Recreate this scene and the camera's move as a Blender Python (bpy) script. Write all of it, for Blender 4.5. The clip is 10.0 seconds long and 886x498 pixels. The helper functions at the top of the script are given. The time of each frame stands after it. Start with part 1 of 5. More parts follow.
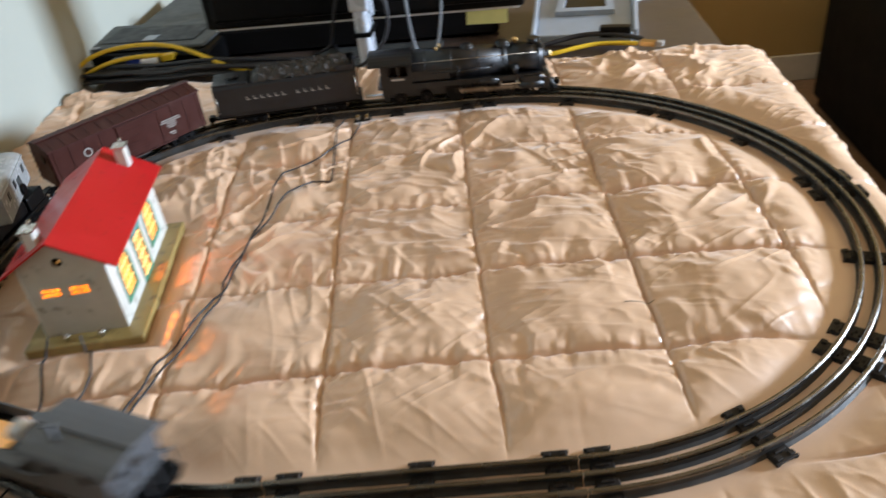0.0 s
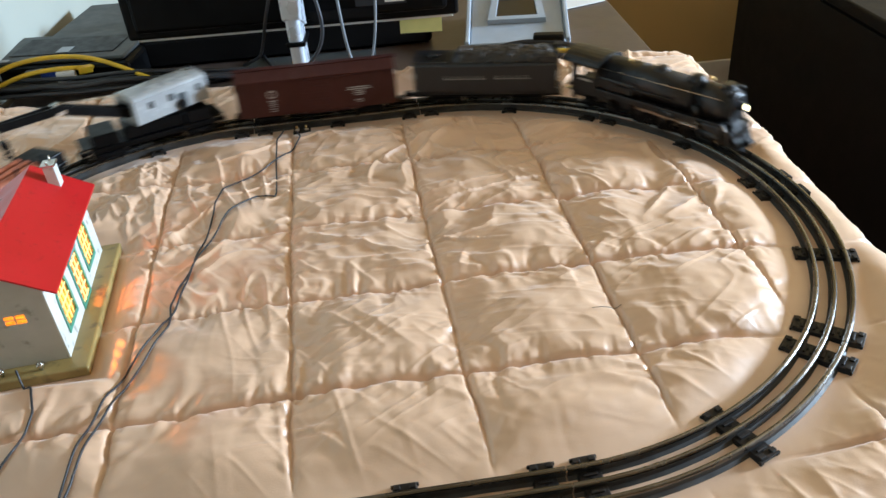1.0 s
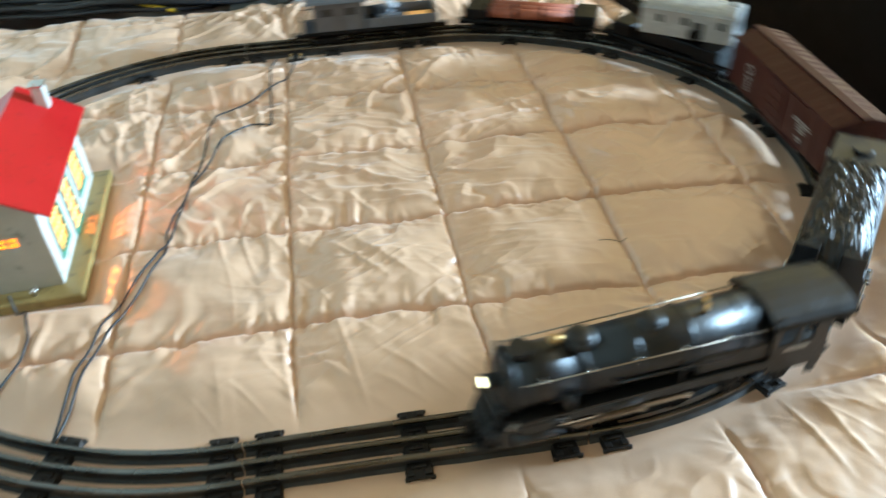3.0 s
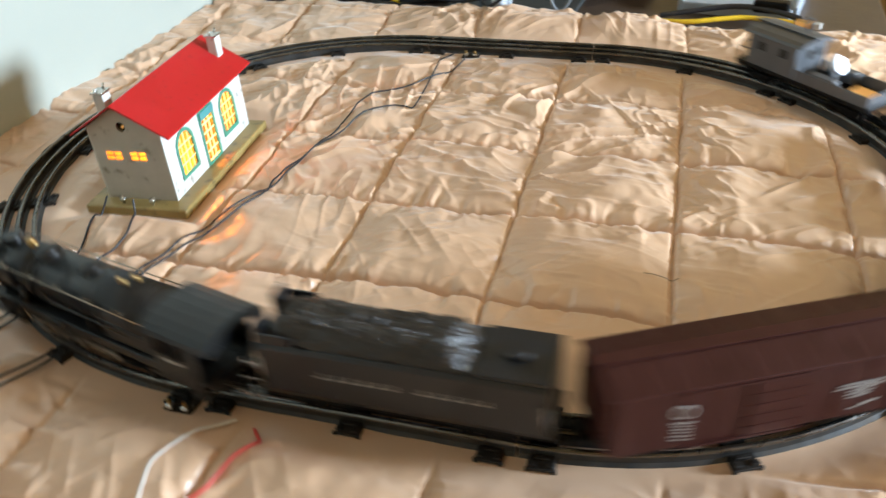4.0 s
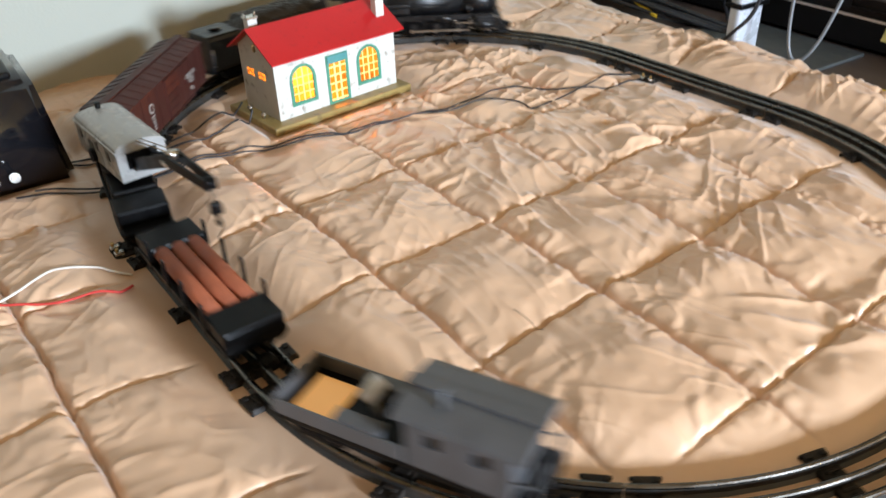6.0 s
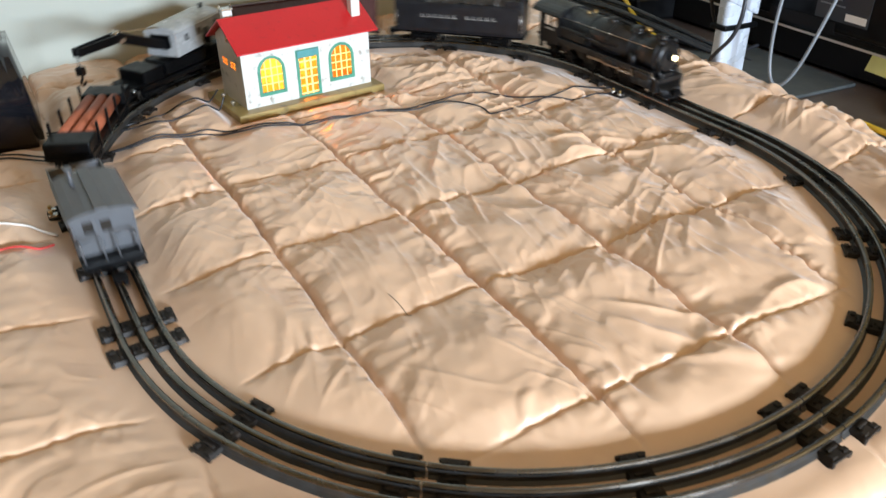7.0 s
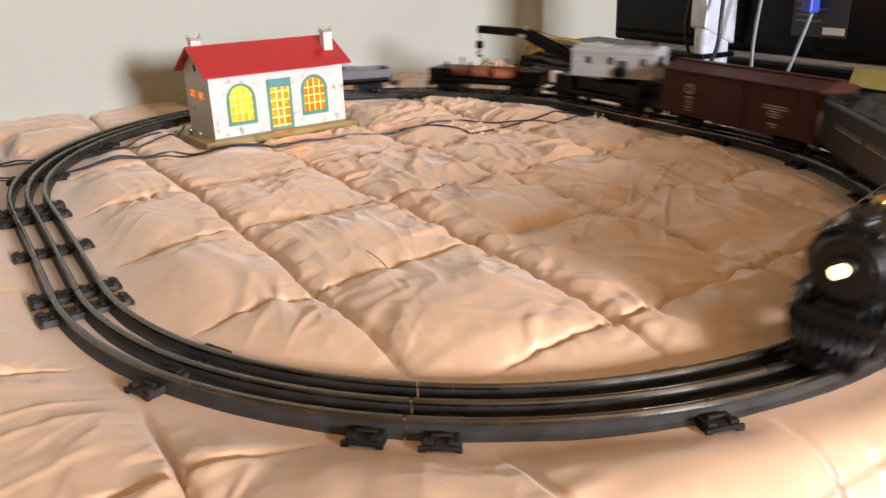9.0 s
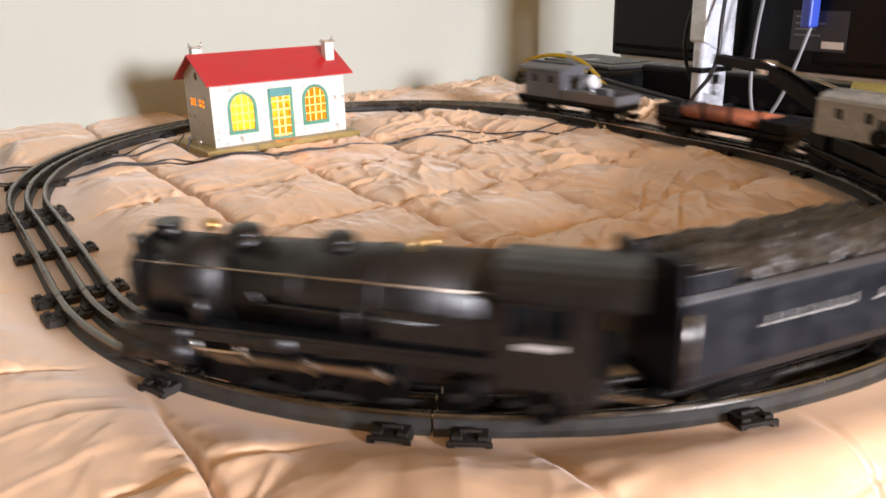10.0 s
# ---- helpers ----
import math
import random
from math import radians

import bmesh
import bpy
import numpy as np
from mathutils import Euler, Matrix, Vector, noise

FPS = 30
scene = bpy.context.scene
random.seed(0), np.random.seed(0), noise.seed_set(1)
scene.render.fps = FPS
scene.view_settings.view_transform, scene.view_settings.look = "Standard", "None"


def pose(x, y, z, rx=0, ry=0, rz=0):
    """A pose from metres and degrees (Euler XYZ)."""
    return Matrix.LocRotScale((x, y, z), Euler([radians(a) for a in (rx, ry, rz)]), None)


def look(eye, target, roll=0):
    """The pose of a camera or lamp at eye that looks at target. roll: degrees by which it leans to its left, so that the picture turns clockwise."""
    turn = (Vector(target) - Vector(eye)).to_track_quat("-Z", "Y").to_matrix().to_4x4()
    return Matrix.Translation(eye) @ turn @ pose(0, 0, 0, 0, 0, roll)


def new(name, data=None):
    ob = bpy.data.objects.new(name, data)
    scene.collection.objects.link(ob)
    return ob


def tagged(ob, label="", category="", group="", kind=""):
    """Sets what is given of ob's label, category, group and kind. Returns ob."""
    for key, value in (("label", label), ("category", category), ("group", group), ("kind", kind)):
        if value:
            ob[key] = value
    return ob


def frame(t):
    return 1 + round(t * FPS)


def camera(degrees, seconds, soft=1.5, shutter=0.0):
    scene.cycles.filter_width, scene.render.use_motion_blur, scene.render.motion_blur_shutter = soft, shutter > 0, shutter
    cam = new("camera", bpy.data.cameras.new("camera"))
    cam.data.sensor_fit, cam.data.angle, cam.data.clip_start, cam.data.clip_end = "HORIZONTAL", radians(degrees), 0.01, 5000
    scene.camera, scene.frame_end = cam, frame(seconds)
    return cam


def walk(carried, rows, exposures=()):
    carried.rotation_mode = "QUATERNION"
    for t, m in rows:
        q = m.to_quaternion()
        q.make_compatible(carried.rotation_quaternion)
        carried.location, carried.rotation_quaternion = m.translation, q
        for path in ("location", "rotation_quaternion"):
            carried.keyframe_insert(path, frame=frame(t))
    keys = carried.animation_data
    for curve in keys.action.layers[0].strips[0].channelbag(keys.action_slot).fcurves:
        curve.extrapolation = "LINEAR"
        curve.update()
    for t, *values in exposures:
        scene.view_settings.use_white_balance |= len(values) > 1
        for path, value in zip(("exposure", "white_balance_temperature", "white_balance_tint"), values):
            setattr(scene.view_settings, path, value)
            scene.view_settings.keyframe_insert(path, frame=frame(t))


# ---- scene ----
cam = camera(59.0, 10.0, shutter=0.8)
PATH = [
    (0, (0.021, 0.163, 0.497), (-0.149, 1.823, -0.606), -7.0),
    (0.5, (-0.003, 0.188, 0.495), (-0.019, 1.86, -0.602), -6.1),
    (1, (-0.028, 0.182, 0.491), (0.019, 1.852, -0.609), -5.0),
    (1.5, (-0.055, 0.186, 0.491), (0.034, 1.842, -0.626), -4.1),
    (2, (-0.06, 0.191, 0.478), (0.079, 1.813, -0.683), -3.9),
    (2.5, (-0.061, 0.191, 0.476), (0.095, 1.773, -0.738), -3.3),
    (3, (-0.051, 0.188, 0.473), (0.03, 1.772, -0.746), -3.4),
    (3.2, (-0.027, 0.176, 0.464), (-0.087, 1.776, -0.735), -3.9),
    (4.3, (0.233, 0.198, 0.432), (-0.485, 1.691, -0.687), -3.5),
    (4.5, (0.264, 0.237, 0.42), (-0.509, 1.702, -0.701), -3.2),
    (5, (0.341, 0.311, 0.405), (-0.63, 1.629, -0.743), -1.8),
    (5.2, (0.39, 0.339, 0.404), (-0.704, 1.537, -0.765), -1.4),
    (6.3, (0.584, 0.465, 0.43), (-0.867, 1.345, -0.629), -2.3),
    (6.5, (0.603, 0.49, 0.426), (-0.861, 1.354, -0.628), -1.9),
    (7, (0.66, 0.561, 0.405), (-0.864, 1.338, -0.631), -0.6),
    (7.5, (0.67, 0.572, 0.337), (-0.9, 1.37, -0.612), -0.7),
    (8, (0.667, 0.572, 0.266), (-0.934, 1.553, -0.423), 0.8),
    (8.5, (0.665, 0.558, 0.223), (-0.98, 1.472, -0.456), -1.2),
    (9, (0.656, 0.553, 0.224), (-0.985, 1.461, -0.472), -1.9),
    (9.5, (0.651, 0.535, 0.205), (-0.981, 1.47, -0.473), -1.5),
    (10, (0.643, 0.535, 0.207), (-0.995, 1.485, -0.436), -1.3),
]
walk(cam, [(t, look(eye, target, roll)) for t, eye, target, roll in PATH],
     exposures=[(0, 0.08, 6000, 6), (0.5, 0.15, 5700, 4), (1.5, 0.32, 5500, -4), (2.5, 0.56, 5100, -10), (3.2, 0.56, 5100, -10), (4.4, 0.22, 6200, 4), (5.0, 0.12, 5900, 3),
                (6.5, 0.10, 6400, 7), (7.5, 0.08, 5950, 2), (8.0, 0.04, 6750, 13), (9.0, -0.06, 7300, 20), (10.0, 0.17, 7300, 19)])

# ---- light ----
world = bpy.data.worlds.new("world")
scene.world = world
world.use_nodes = True
sky = world.node_tree.nodes.new("ShaderNodeTexSky")
sky.sky_type, sky.sun_disc = "NISHITA", False
sky.sun_elevation, sky.sun_rotation = radians(35), radians(200)
world.node_tree.links.new(sky.outputs[0], world.node_tree.nodes["Background"].inputs[0])
world.node_tree.nodes["Background"].inputs[1].default_value = 0.1
# room: x -0.72..3.3, y -2.1..2.75, z -0.62..1.85; the window is in the wall at x = 3.3
WIN_Y, WIN_Z = (1.02, 1.7), (0.40, 0.98)
lamp = bpy.data.lights.new("window_daylight", "AREA")
lamp.shape, lamp.size, lamp.size_y, lamp.energy, lamp.color = "RECTANGLE", WIN_Z[1] - WIN_Z[0], WIN_Y[1] - WIN_Y[0], 345, (0.715, 0.80, 0.945)
new("window_daylight", lamp).matrix_world = look((3.34, sum(WIN_Y) / 2, sum(WIN_Z) / 2), (0, sum(WIN_Y) / 2, sum(WIN_Z) / 2))
scene.view_settings.exposure = 0.0


# ---- materials ----
def material(name, colour, rough=0.5, metal=0.0, vary=0.12, scale=40.0, bump=0.0, bump_scale=200.0, coat=0.0, random_vary=0.0, dirt=None, dirt_amount=0.0, dirt_scale=25.0):
    m = bpy.data.materials.new(name)
    m.use_nodes = True
    nt = m.node_tree
    b = nt.nodes["Principled BSDF"]
    L = nt.links.new
    co = nt.nodes.new("ShaderNodeTexCoord")
    n1 = nt.nodes.new("ShaderNodeTexNoise")
    n1.inputs["Scale"].default_value, n1.inputs["Detail"].default_value = scale, 6
    L(co.outputs["Object"], n1.inputs["Vector"])
    ramp = nt.nodes.new("ShaderNodeMapRange")
    ramp.inputs["From Min"].default_value, ramp.inputs["From Max"].default_value = 0.3, 0.7
    ramp.inputs["To Min"].default_value, ramp.inputs["To Max"].default_value = 1 - vary, 1 + vary
    L(n1.outputs["Fac"], ramp.inputs["Value"])
    hsv = nt.nodes.new("ShaderNodeHueSaturation")
    hsv.inputs["Color"].default_value = (*colour, 1)
    L(ramp.outputs["Result"], hsv.inputs["Value"])
    out = hsv.outputs["Color"]
    if random_vary:
        info = nt.nodes.new("ShaderNodeObjectInfo")
        r2 = nt.nodes.new("ShaderNodeMapRange")
        r2.inputs["To Min"].default_value, r2.inputs["To Max"].default_value = 1 - random_vary, 1 + random_vary
        L(info.outputs["Random"], r2.inputs["Value"])
        h2 = nt.nodes.new("ShaderNodeHueSaturation")
        L(out, h2.inputs["Color"])
        L(r2.outputs["Result"], h2.inputs["Value"])
        out = h2.outputs["Color"]
    if dirt:
        n3 = nt.nodes.new("ShaderNodeTexNoise")
        n3.inputs["Scale"].default_value, n3.inputs["Detail"].default_value = dirt_scale, 8
        L(co.outputs["Object"], n3.inputs["Vector"])
        r3 = nt.nodes.new("ShaderNodeMapRange")
        r3.inputs["From Min"].default_value, r3.inputs["From Max"].default_value = 0.62 - 0.2 * dirt_amount, 0.72
        L(n3.outputs["Fac"], r3.inputs["Value"])
        mix = nt.nodes.new("ShaderNodeMix")
        mix.data_type = "RGBA"
        L(r3.outputs["Result"], mix.inputs[0])
        L(out, mix.inputs[6])
        mix.inputs[7].default_value = (*dirt, 1)
        out = mix.outputs[2]
    L(out, b.inputs["Base Color"])
    b.inputs["Metallic"].default_value, b.inputs["Coat Weight"].default_value = metal, coat
    r4 = nt.nodes.new("ShaderNodeMapRange")
    r4.inputs["From Min"].default_value, r4.inputs["From Max"].default_value = 0.3, 0.7
    r4.inputs["To Min"].default_value, r4.inputs["To Max"].default_value = max(rough - 0.07, 0.02), min(rough + 0.09, 1)
    L(n1.outputs["Fac"], r4.inputs["Value"])
    L(r4.outputs["Result"], b.inputs["Roughness"])
    if bump:
        n2 = nt.nodes.new("ShaderNodeTexNoise")
        n2.inputs["Scale"].default_value, n2.inputs["Detail"].default_value = bump_scale, 5
        L(co.outputs["Object"], n2.inputs["Vector"])
        bn = nt.nodes.new("ShaderNodeBump")
        bn.inputs["Strength"].default_value, bn.inputs["Distance"].default_value = bump, 0.002
        L(n2.outputs["Fac"], bn.inputs["Height"])
        L(bn.outputs["Normal"], b.inputs["Normal"])
    return m


def glowing(name, colour, strength, seen=None):
    m = bpy.data.materials.new(name)
    m.use_nodes = True
    b = m.node_tree.nodes["Principled BSDF"]
    b.inputs["Base Color"].default_value = (*(seen or colour), 1)
    b.inputs["Emission Color"].default_value = (*colour, 1)
    b.inputs["Emission Strength"].default_value = strength
    b.inputs["Roughness"].default_value = 0.3
    return m


M = {
    "wall": material("wall_paint", (0.42, 0.435, 0.375), 0.75, vary=0.04, scale=3, bump=0.15, bump_scale=250),
    "tan": material("tan_wall_paint", (0.42, 0.275, 0.095), 0.75, vary=0.05, scale=3, bump=0.15, bump_scale=250),
    "ceiling": material("ceiling_paint", (0.42, 0.29, 0.15), 0.8, vary=0.03, scale=3),
    "white": material("white_trim_paint", (0.68, 0.62, 0.5), 0.4, vary=0.04),
    "carpet": material("brown_carpet", (0.26, 0.15, 0.08), 0.95, vary=0.25, scale=120, bump=1.0, bump_scale=500),
    "dark": material("black_lacquered_wood", (0.006, 0.005, 0.005), 0.6, vary=0.3, scale=12, bump=0.1),
    "desk": material("dark_brown_desktop", (0.068, 0.048, 0.038), 0.35, vary=0.25, scale=18, bump=0.1, bump_scale=90),
    "rail_top": material("worn_steel", (0.17, 0.16, 0.145), 0.25, 1.0, vary=0.22, scale=25),
    "rail_web": material("oxidised_rail", (0.05, 0.048, 0.045), 0.5, 0.4, vary=0.3, scale=50, dirt=(0.06, 0.045, 0.03), dirt_amount=0.5, dirt_scale=40),
    "tie": material("black_tie_steel", (0.022, 0.018, 0.015), 0.55, 0.3, vary=0.3, scale=80, dirt=(0.08, 0.06, 0.045), dirt_amount=0.3, dirt_scale=90, random_vary=0.25),
    "brass": material("brass", (0.55, 0.36, 0.14), 0.35, 1.0, vary=0.15),
    "nickel": material("nickel_plate", (0.6, 0.58, 0.54), 0.25, 1.0, vary=0.15),
    "dull_steel": material("dull_steel", (0.36, 0.31, 0.25), 0.36, 1.0, vary=0.2),
    "insul": material("fibre_insulator", (0.03, 0.025, 0.02), 0.8),
    "loco": material("black_painted_diecast", (0.003, 0.003, 0.0036), 0.39, vary=0.3, scale=70, bump=0.12, bump_scale=300, dirt=(0.008, 0.007, 0.006), dirt_amount=0.2, dirt_scale=60),
    "tender": material("black_tender_paint", (0.007, 0.0085, 0.012), 0.36, vary=0.3, scale=70, bump=0.1, bump_scale=300),
    "coal": material("black_coal_load", (0.018, 0.014, 0.011), 0.35, vary=0.4, scale=150, bump=0.6, bump_scale=250),
    "plastic": material("black_plastic", (0.0022, 0.0022, 0.0025), 0.36, vary=0.25, scale=60),
    "tuscan": material("tuscan_red_plastic", (0.050, 0.0165, 0.013), 0.42, vary=0.12, scale=60, bump=0.08, bump_scale=400, dirt=(0.07, 0.03, 0.025), dirt_amount=0.2),
    "cranecab": material("light_grey_plastic", (0.315, 0.32, 0.315), 0.24, vary=0.08, scale=60),
    "caboose": material("grey_plastic", (0.088, 0.091, 0.098), 0.45, vary=0.1, scale=60),
    "log": material("stained_wood_dowel", (0.3, 0.085, 0.038), 0.6, vary=0.2, scale=90, bump=0.2),
    "bluish": material("tender_side", (0.02, 0.022, 0.027), 0.45),
    "letter": material("white_lettering", (0.36, 0.345, 0.32), 0.5, vary=0.1),
    "roof": material("red_enamel", (0.44, 0.008, 0.012), 0.32, vary=0.06, scale=20, coat=0.12, dirt=(0.36, 0.010, 0.013), dirt_amount=0.15, dirt_scale=120),
    "station": material("chipped_white_enamel", (0.60, 0.61, 0.565), 0.4, vary=0.05, scale=40, coat=0.2, dirt=(0.26, 0.24, 0.19), dirt_amount=0.22, dirt_scale=95),
    "end_wall": material("grey_enamel", (0.50, 0.48, 0.42), 0.4, vary=0.08, scale=40, dirt=(0.2, 0.17, 0.12), dirt_amount=0.2, dirt_scale=60),
    "green": material("green_enamel", (0.07, 0.27, 0.18), 0.4, vary=0.12, scale=60),
    "teal": material("teal_sign_enamel", (0.08, 0.27, 0.27), 0.4, vary=0.12, scale=60),
    "base": material("mustard_enamel", (0.3, 0.22, 0.075), 0.4, vary=0.15, scale=40, dirt=(0.12, 0.09, 0.04), dirt_amount=0.35, dirt_scale=50),
    # emission puts the station bulb's backlight into the muntins
    "muntin": glowing("lit_yellow_muntin", (1.0, 0.70, 0.26), 0.8, (0.75, 0.55, 0.25)),
    "wire": material("black_wire_insulation", (0.02, 0.02, 0.024), 0.45),
    "white_wire": material("white_wire_insulation", (0.7, 0.66, 0.6), 0.5),
    "twine": material("brown_twine", (0.22, 0.16, 0.09), 0.8, vary=0.2),
    "red_wire": material("red_wire_insulation", (0.6, 0.06, 0.05), 0.5),
    "yellow": material("yellow_cable_jacket", (0.75, 0.5, 0.02), 0.45),
    "blue": material("blue_plastic", (0.03, 0.07, 0.4), 0.4),
    "silver": material("silver_paint", (0.60, 0.64, 0.70), 0.28, 0.25, vary=0.05),
    "cable_grey": material("grey_cable_jacket", (0.16, 0.17, 0.18), 0.4),
    "grey": material("pale_grey_plastic", (0.36, 0.40, 0.45), 0.45, vary=0.06),
    "darkgrey": material("dark_grey_plastic", (0.05, 0.055, 0.055), 0.45, vary=0.15),
    "gloss": material("gloss_black_plastic", (0.008, 0.008, 0.01), 0.12, vary=0.1, coat=0.3),
    "note": material("yellow_paper", (0.7, 0.66, 0.25), 0.8, vary=0.05),
    "paper": material("white_paper", (0.75, 0.74, 0.72), 0.8, vary=0.04),
    "red": material("red_plastic", (0.6, 0.03, 0.025), 0.35),
    "mattress": material("mattress_ticking", (0.6, 0.57, 0.5), 0.9),
    "headlight": glowing("headlight_glow", (1.0, 0.80, 0.45), 6),
    "lens": glowing("searchlight_glow", (1.0, 0.85, 0.6), 0.12, (0.5, 0.5, 0.5)),
    # glows in place of lamplight on the caboose deck; also colours the vent bulb
    "lit_deck": glowing("lit_deck_glow", (1.0, 0.45, 0.1), 0.35, (0.6, 0.35, 0.15)),
}


def pane_material(name, colour, strength):
    m = bpy.data.materials.new(name)
    m.use_nodes = True
    nt = m.node_tree
    nt.nodes.clear()
    out = nt.nodes.new("ShaderNodeOutputMaterial")
    # mottled emission paints the bulb's glow into the pane
    t, e, mix = nt.nodes.new("ShaderNodeBsdfTransparent"), nt.nodes.new("ShaderNodeEmission"), nt.nodes.new("ShaderNodeMixShader")
    t.inputs[0].default_value = (1.0, 0.62, 0.2, 1)
    n = nt.nodes.new("ShaderNodeTexNoise")
    n.inputs["Scale"].default_value = 90
    co = nt.nodes.new("ShaderNodeTexCoord")
    nt.links.new(co.outputs["Object"], n.inputs["Vector"])
    r = nt.nodes.new("ShaderNodeMapRange")
    r.inputs["To Min"].default_value, r.inputs["To Max"].default_value = strength * 0.4, strength * 1.6
    nt.links.new(n.outputs["Fac"], r.inputs["Value"])
    nt.links.new(r.outputs["Result"], e.inputs[1])
    e.inputs[0].default_value = (*colour, 1)
    mix.inputs[0].default_value = 0.40
    nt.links.new(t.outputs[0], mix.inputs[1])
    nt.links.new(e.outputs[0], mix.inputs[2])
    nt.links.new(mix.outputs[0], out.inputs[0])
    return m


for key in ("plastic", "tie", "dark", "insul", "loco", "tender", "rail_web", "darkgrey"):
    M[key].node_tree.nodes["Principled BSDF"].inputs["Specular IOR Level"].default_value = 0.32
for key in ("plastic", "dark", "insul", "tuscan"):
    M[key].node_tree.nodes["Principled BSDF"].inputs["Specular IOR Level"].default_value = 0.14
for key in ("loco", "tender"):
    M[key].node_tree.nodes["Principled BSDF"].inputs["Specular IOR Level"].default_value = 0.55
# the painted glow differs from window to window
M["pane"] = pane_material("lit_celluloid", (0.92, 0.36, 0.045), 0.6)
M["pane_bright"] = pane_material("bright_celluloid", (1.0, 0.60, 0.07), 0.95)
M["pane_dim"] = pane_material("dim_celluloid", (1.0, 0.3, 0.03), 0.6)


# ---- mesh helpers ----
def part(name, bm, mat, parent=None, label="", smooth=False, mats=None):
    me = bpy.data.meshes.new(name)
    if smooth:
        for f in bm.faces:
            f.smooth = True
    bm.to_mesh(me)
    bm.free()
    for m in mats or [mat]:
        me.materials.append(m)
    ob = new(name, me)
    ob.parent = parent
    if label:
        tagged(ob, label)
    return ob


def box(x0, x1, y0, y1, z0, z1, bevel=0.0, bm=None, seg=2, mat=0, rot=None):
    own = bmesh.new()
    bmesh.ops.create_cube(own, size=1)
    for v in own.verts:
        v.co = Vector(((x0 + x1) / 2 + v.co.x * (x1 - x0), (y0 + y1) / 2 + v.co.y * (y1 - y0), (z0 + z1) / 2 + v.co.z * (z1 - z0)))
    if bevel:
        bmesh.ops.bevel(own, geom=own.edges[:], offset=bevel, segments=seg, affect="EDGES", profile=0.5)
    return merge(own, bm, mat, rot)


def merge(own, bm, mat=0, rot=None):
    if rot is not None:
        own.transform(rot)
    for f in own.faces:
        f.material_index = mat
    if bm is None:
        return own
    me = bpy.data.meshes.new("tmp")
    own.to_mesh(me)
    own.free()
    n = len(bm.faces)
    bm.from_mesh(me)
    bpy.data.meshes.remove(me)
    bm.faces.ensure_lookup_table()
    for f in bm.faces[n:]:
        f.material_index = mat
    return bm


def rod(a, b, r, bm=None, r2=None, n=12, mat=0, smooth=True, caps=True):
    own = bmesh.new()
    a, b = Vector(a), Vector(b)
    bmesh.ops.create_cone(own, cap_ends=caps, segments=n, radius1=r, radius2=r if r2 is None else r2, depth=(b - a).length)
    own.transform(Matrix.Translation((a + b) / 2) @ (b - a).to_track_quat("Z", "Y").to_matrix().to_4x4())
    if smooth:
        for f in own.faces:
            f.smooth = len(f.verts) == 4
    return merge(own, bm, mat)


def ball(c, r, bm=None, sz=1.0, n=12, mat=0):
    own = bmesh.new()
    bmesh.ops.create_uvsphere(own, u_segments=n, v_segments=max(6, n // 2), radius=r)
    for v in own.verts:
        v.co.z *= sz
        v.co += Vector(c)
    for f in own.faces:
        f.smooth = True
    return merge(own, bm, mat)


def prism(points, x0, x1, bm=None, mat=0, bevel=0.0):
    """A profile in y, z drawn out along x."""
    own = bmesh.new()
    f = own.faces.new([own.verts.new((x0, y, z)) for y, z in points])
    ext = bmesh.ops.extrude_face_region(own, geom=[f])
    bmesh.ops.translate(own, verts=[v for v in ext["geom"] if isinstance(v, bmesh.types.BMVert)], vec=(x1 - x0, 0, 0))
    bmesh.ops.recalc_face_normals(own, faces=own.faces)
    if bevel:
        bmesh.ops.bevel(own, geom=own.edges[:], offset=bevel, segments=2, affect="EDGES", profile=0.5)
    return merge(own, bm, mat)


def sweep(points, profile, closed=False, mats=None, bm=None):
    """A profile (side, up) along level points; side is to the left of the way."""
    bm = bm or bmesh.new()
    rings = []
    n = len(points)
    for i, p in enumerate(points):
        a, b = points[max(i - 1, 0)], points[min(i + 1, n - 1)]
        t = (Vector(b) - Vector(a)).normalized()
        side = Vector((-t.y, t.x, 0)).normalized()
        rings.append([bm.verts.new(Vector(p) + side * s + Vector((0, 0, u))) for s, u in profile])
    k = len(profile)
    for i in range(n - 1):
        for j in range(k):
            f = bm.faces.new((rings[i][j], rings[i][(j + 1) % k], rings[i + 1][(j + 1) % k], rings[i + 1][j]))
            f.material_index = mats[j] if mats else 0
    bm.faces.new(rings[0])
    bm.faces.new(rings[-1][::-1])
    bmesh.ops.recalc_face_normals(bm, faces=bm.faces)
    return bm


def cord(name, points, r, mat, label="", category="wire", parent=None, kind=""):
    cu = bpy.data.curves.new(name, "CURVE")
    cu.dimensions, cu.bevel_depth, cu.bevel_resolution, cu.resolution_u = "3D", r, 3, 8
    sp = cu.splines.new("NURBS")
    sp.points.add(len(points) - 1)
    for q, p in zip(sp.points, points):
        q.co = (*p, 1)
    sp.use_endpoint_u, sp.order_u = True, 3
    cu.materials.append(mat)
    ob = new(name, cu)
    ob.parent = parent
    if label:
        tagged(ob, label, category if parent is None else "", kind=kind)
    return ob


def thing(name, m, label, category, group=""):
    ob = new(name)
    ob.empty_display_size = 0.02
    ob.matrix_basis = m
    return tagged(ob, label, category, group)


# ---- the oval of track, clockwise from the middle of its far straight ----
CX, CY, TH, STRAIGHT, RADIUS = -0.1012, 0.9432, 0.1069, 0.2542, 0.3809
TRACK_LENGTH = 2 * STRAIGHT + 2 * math.pi * RADIUS


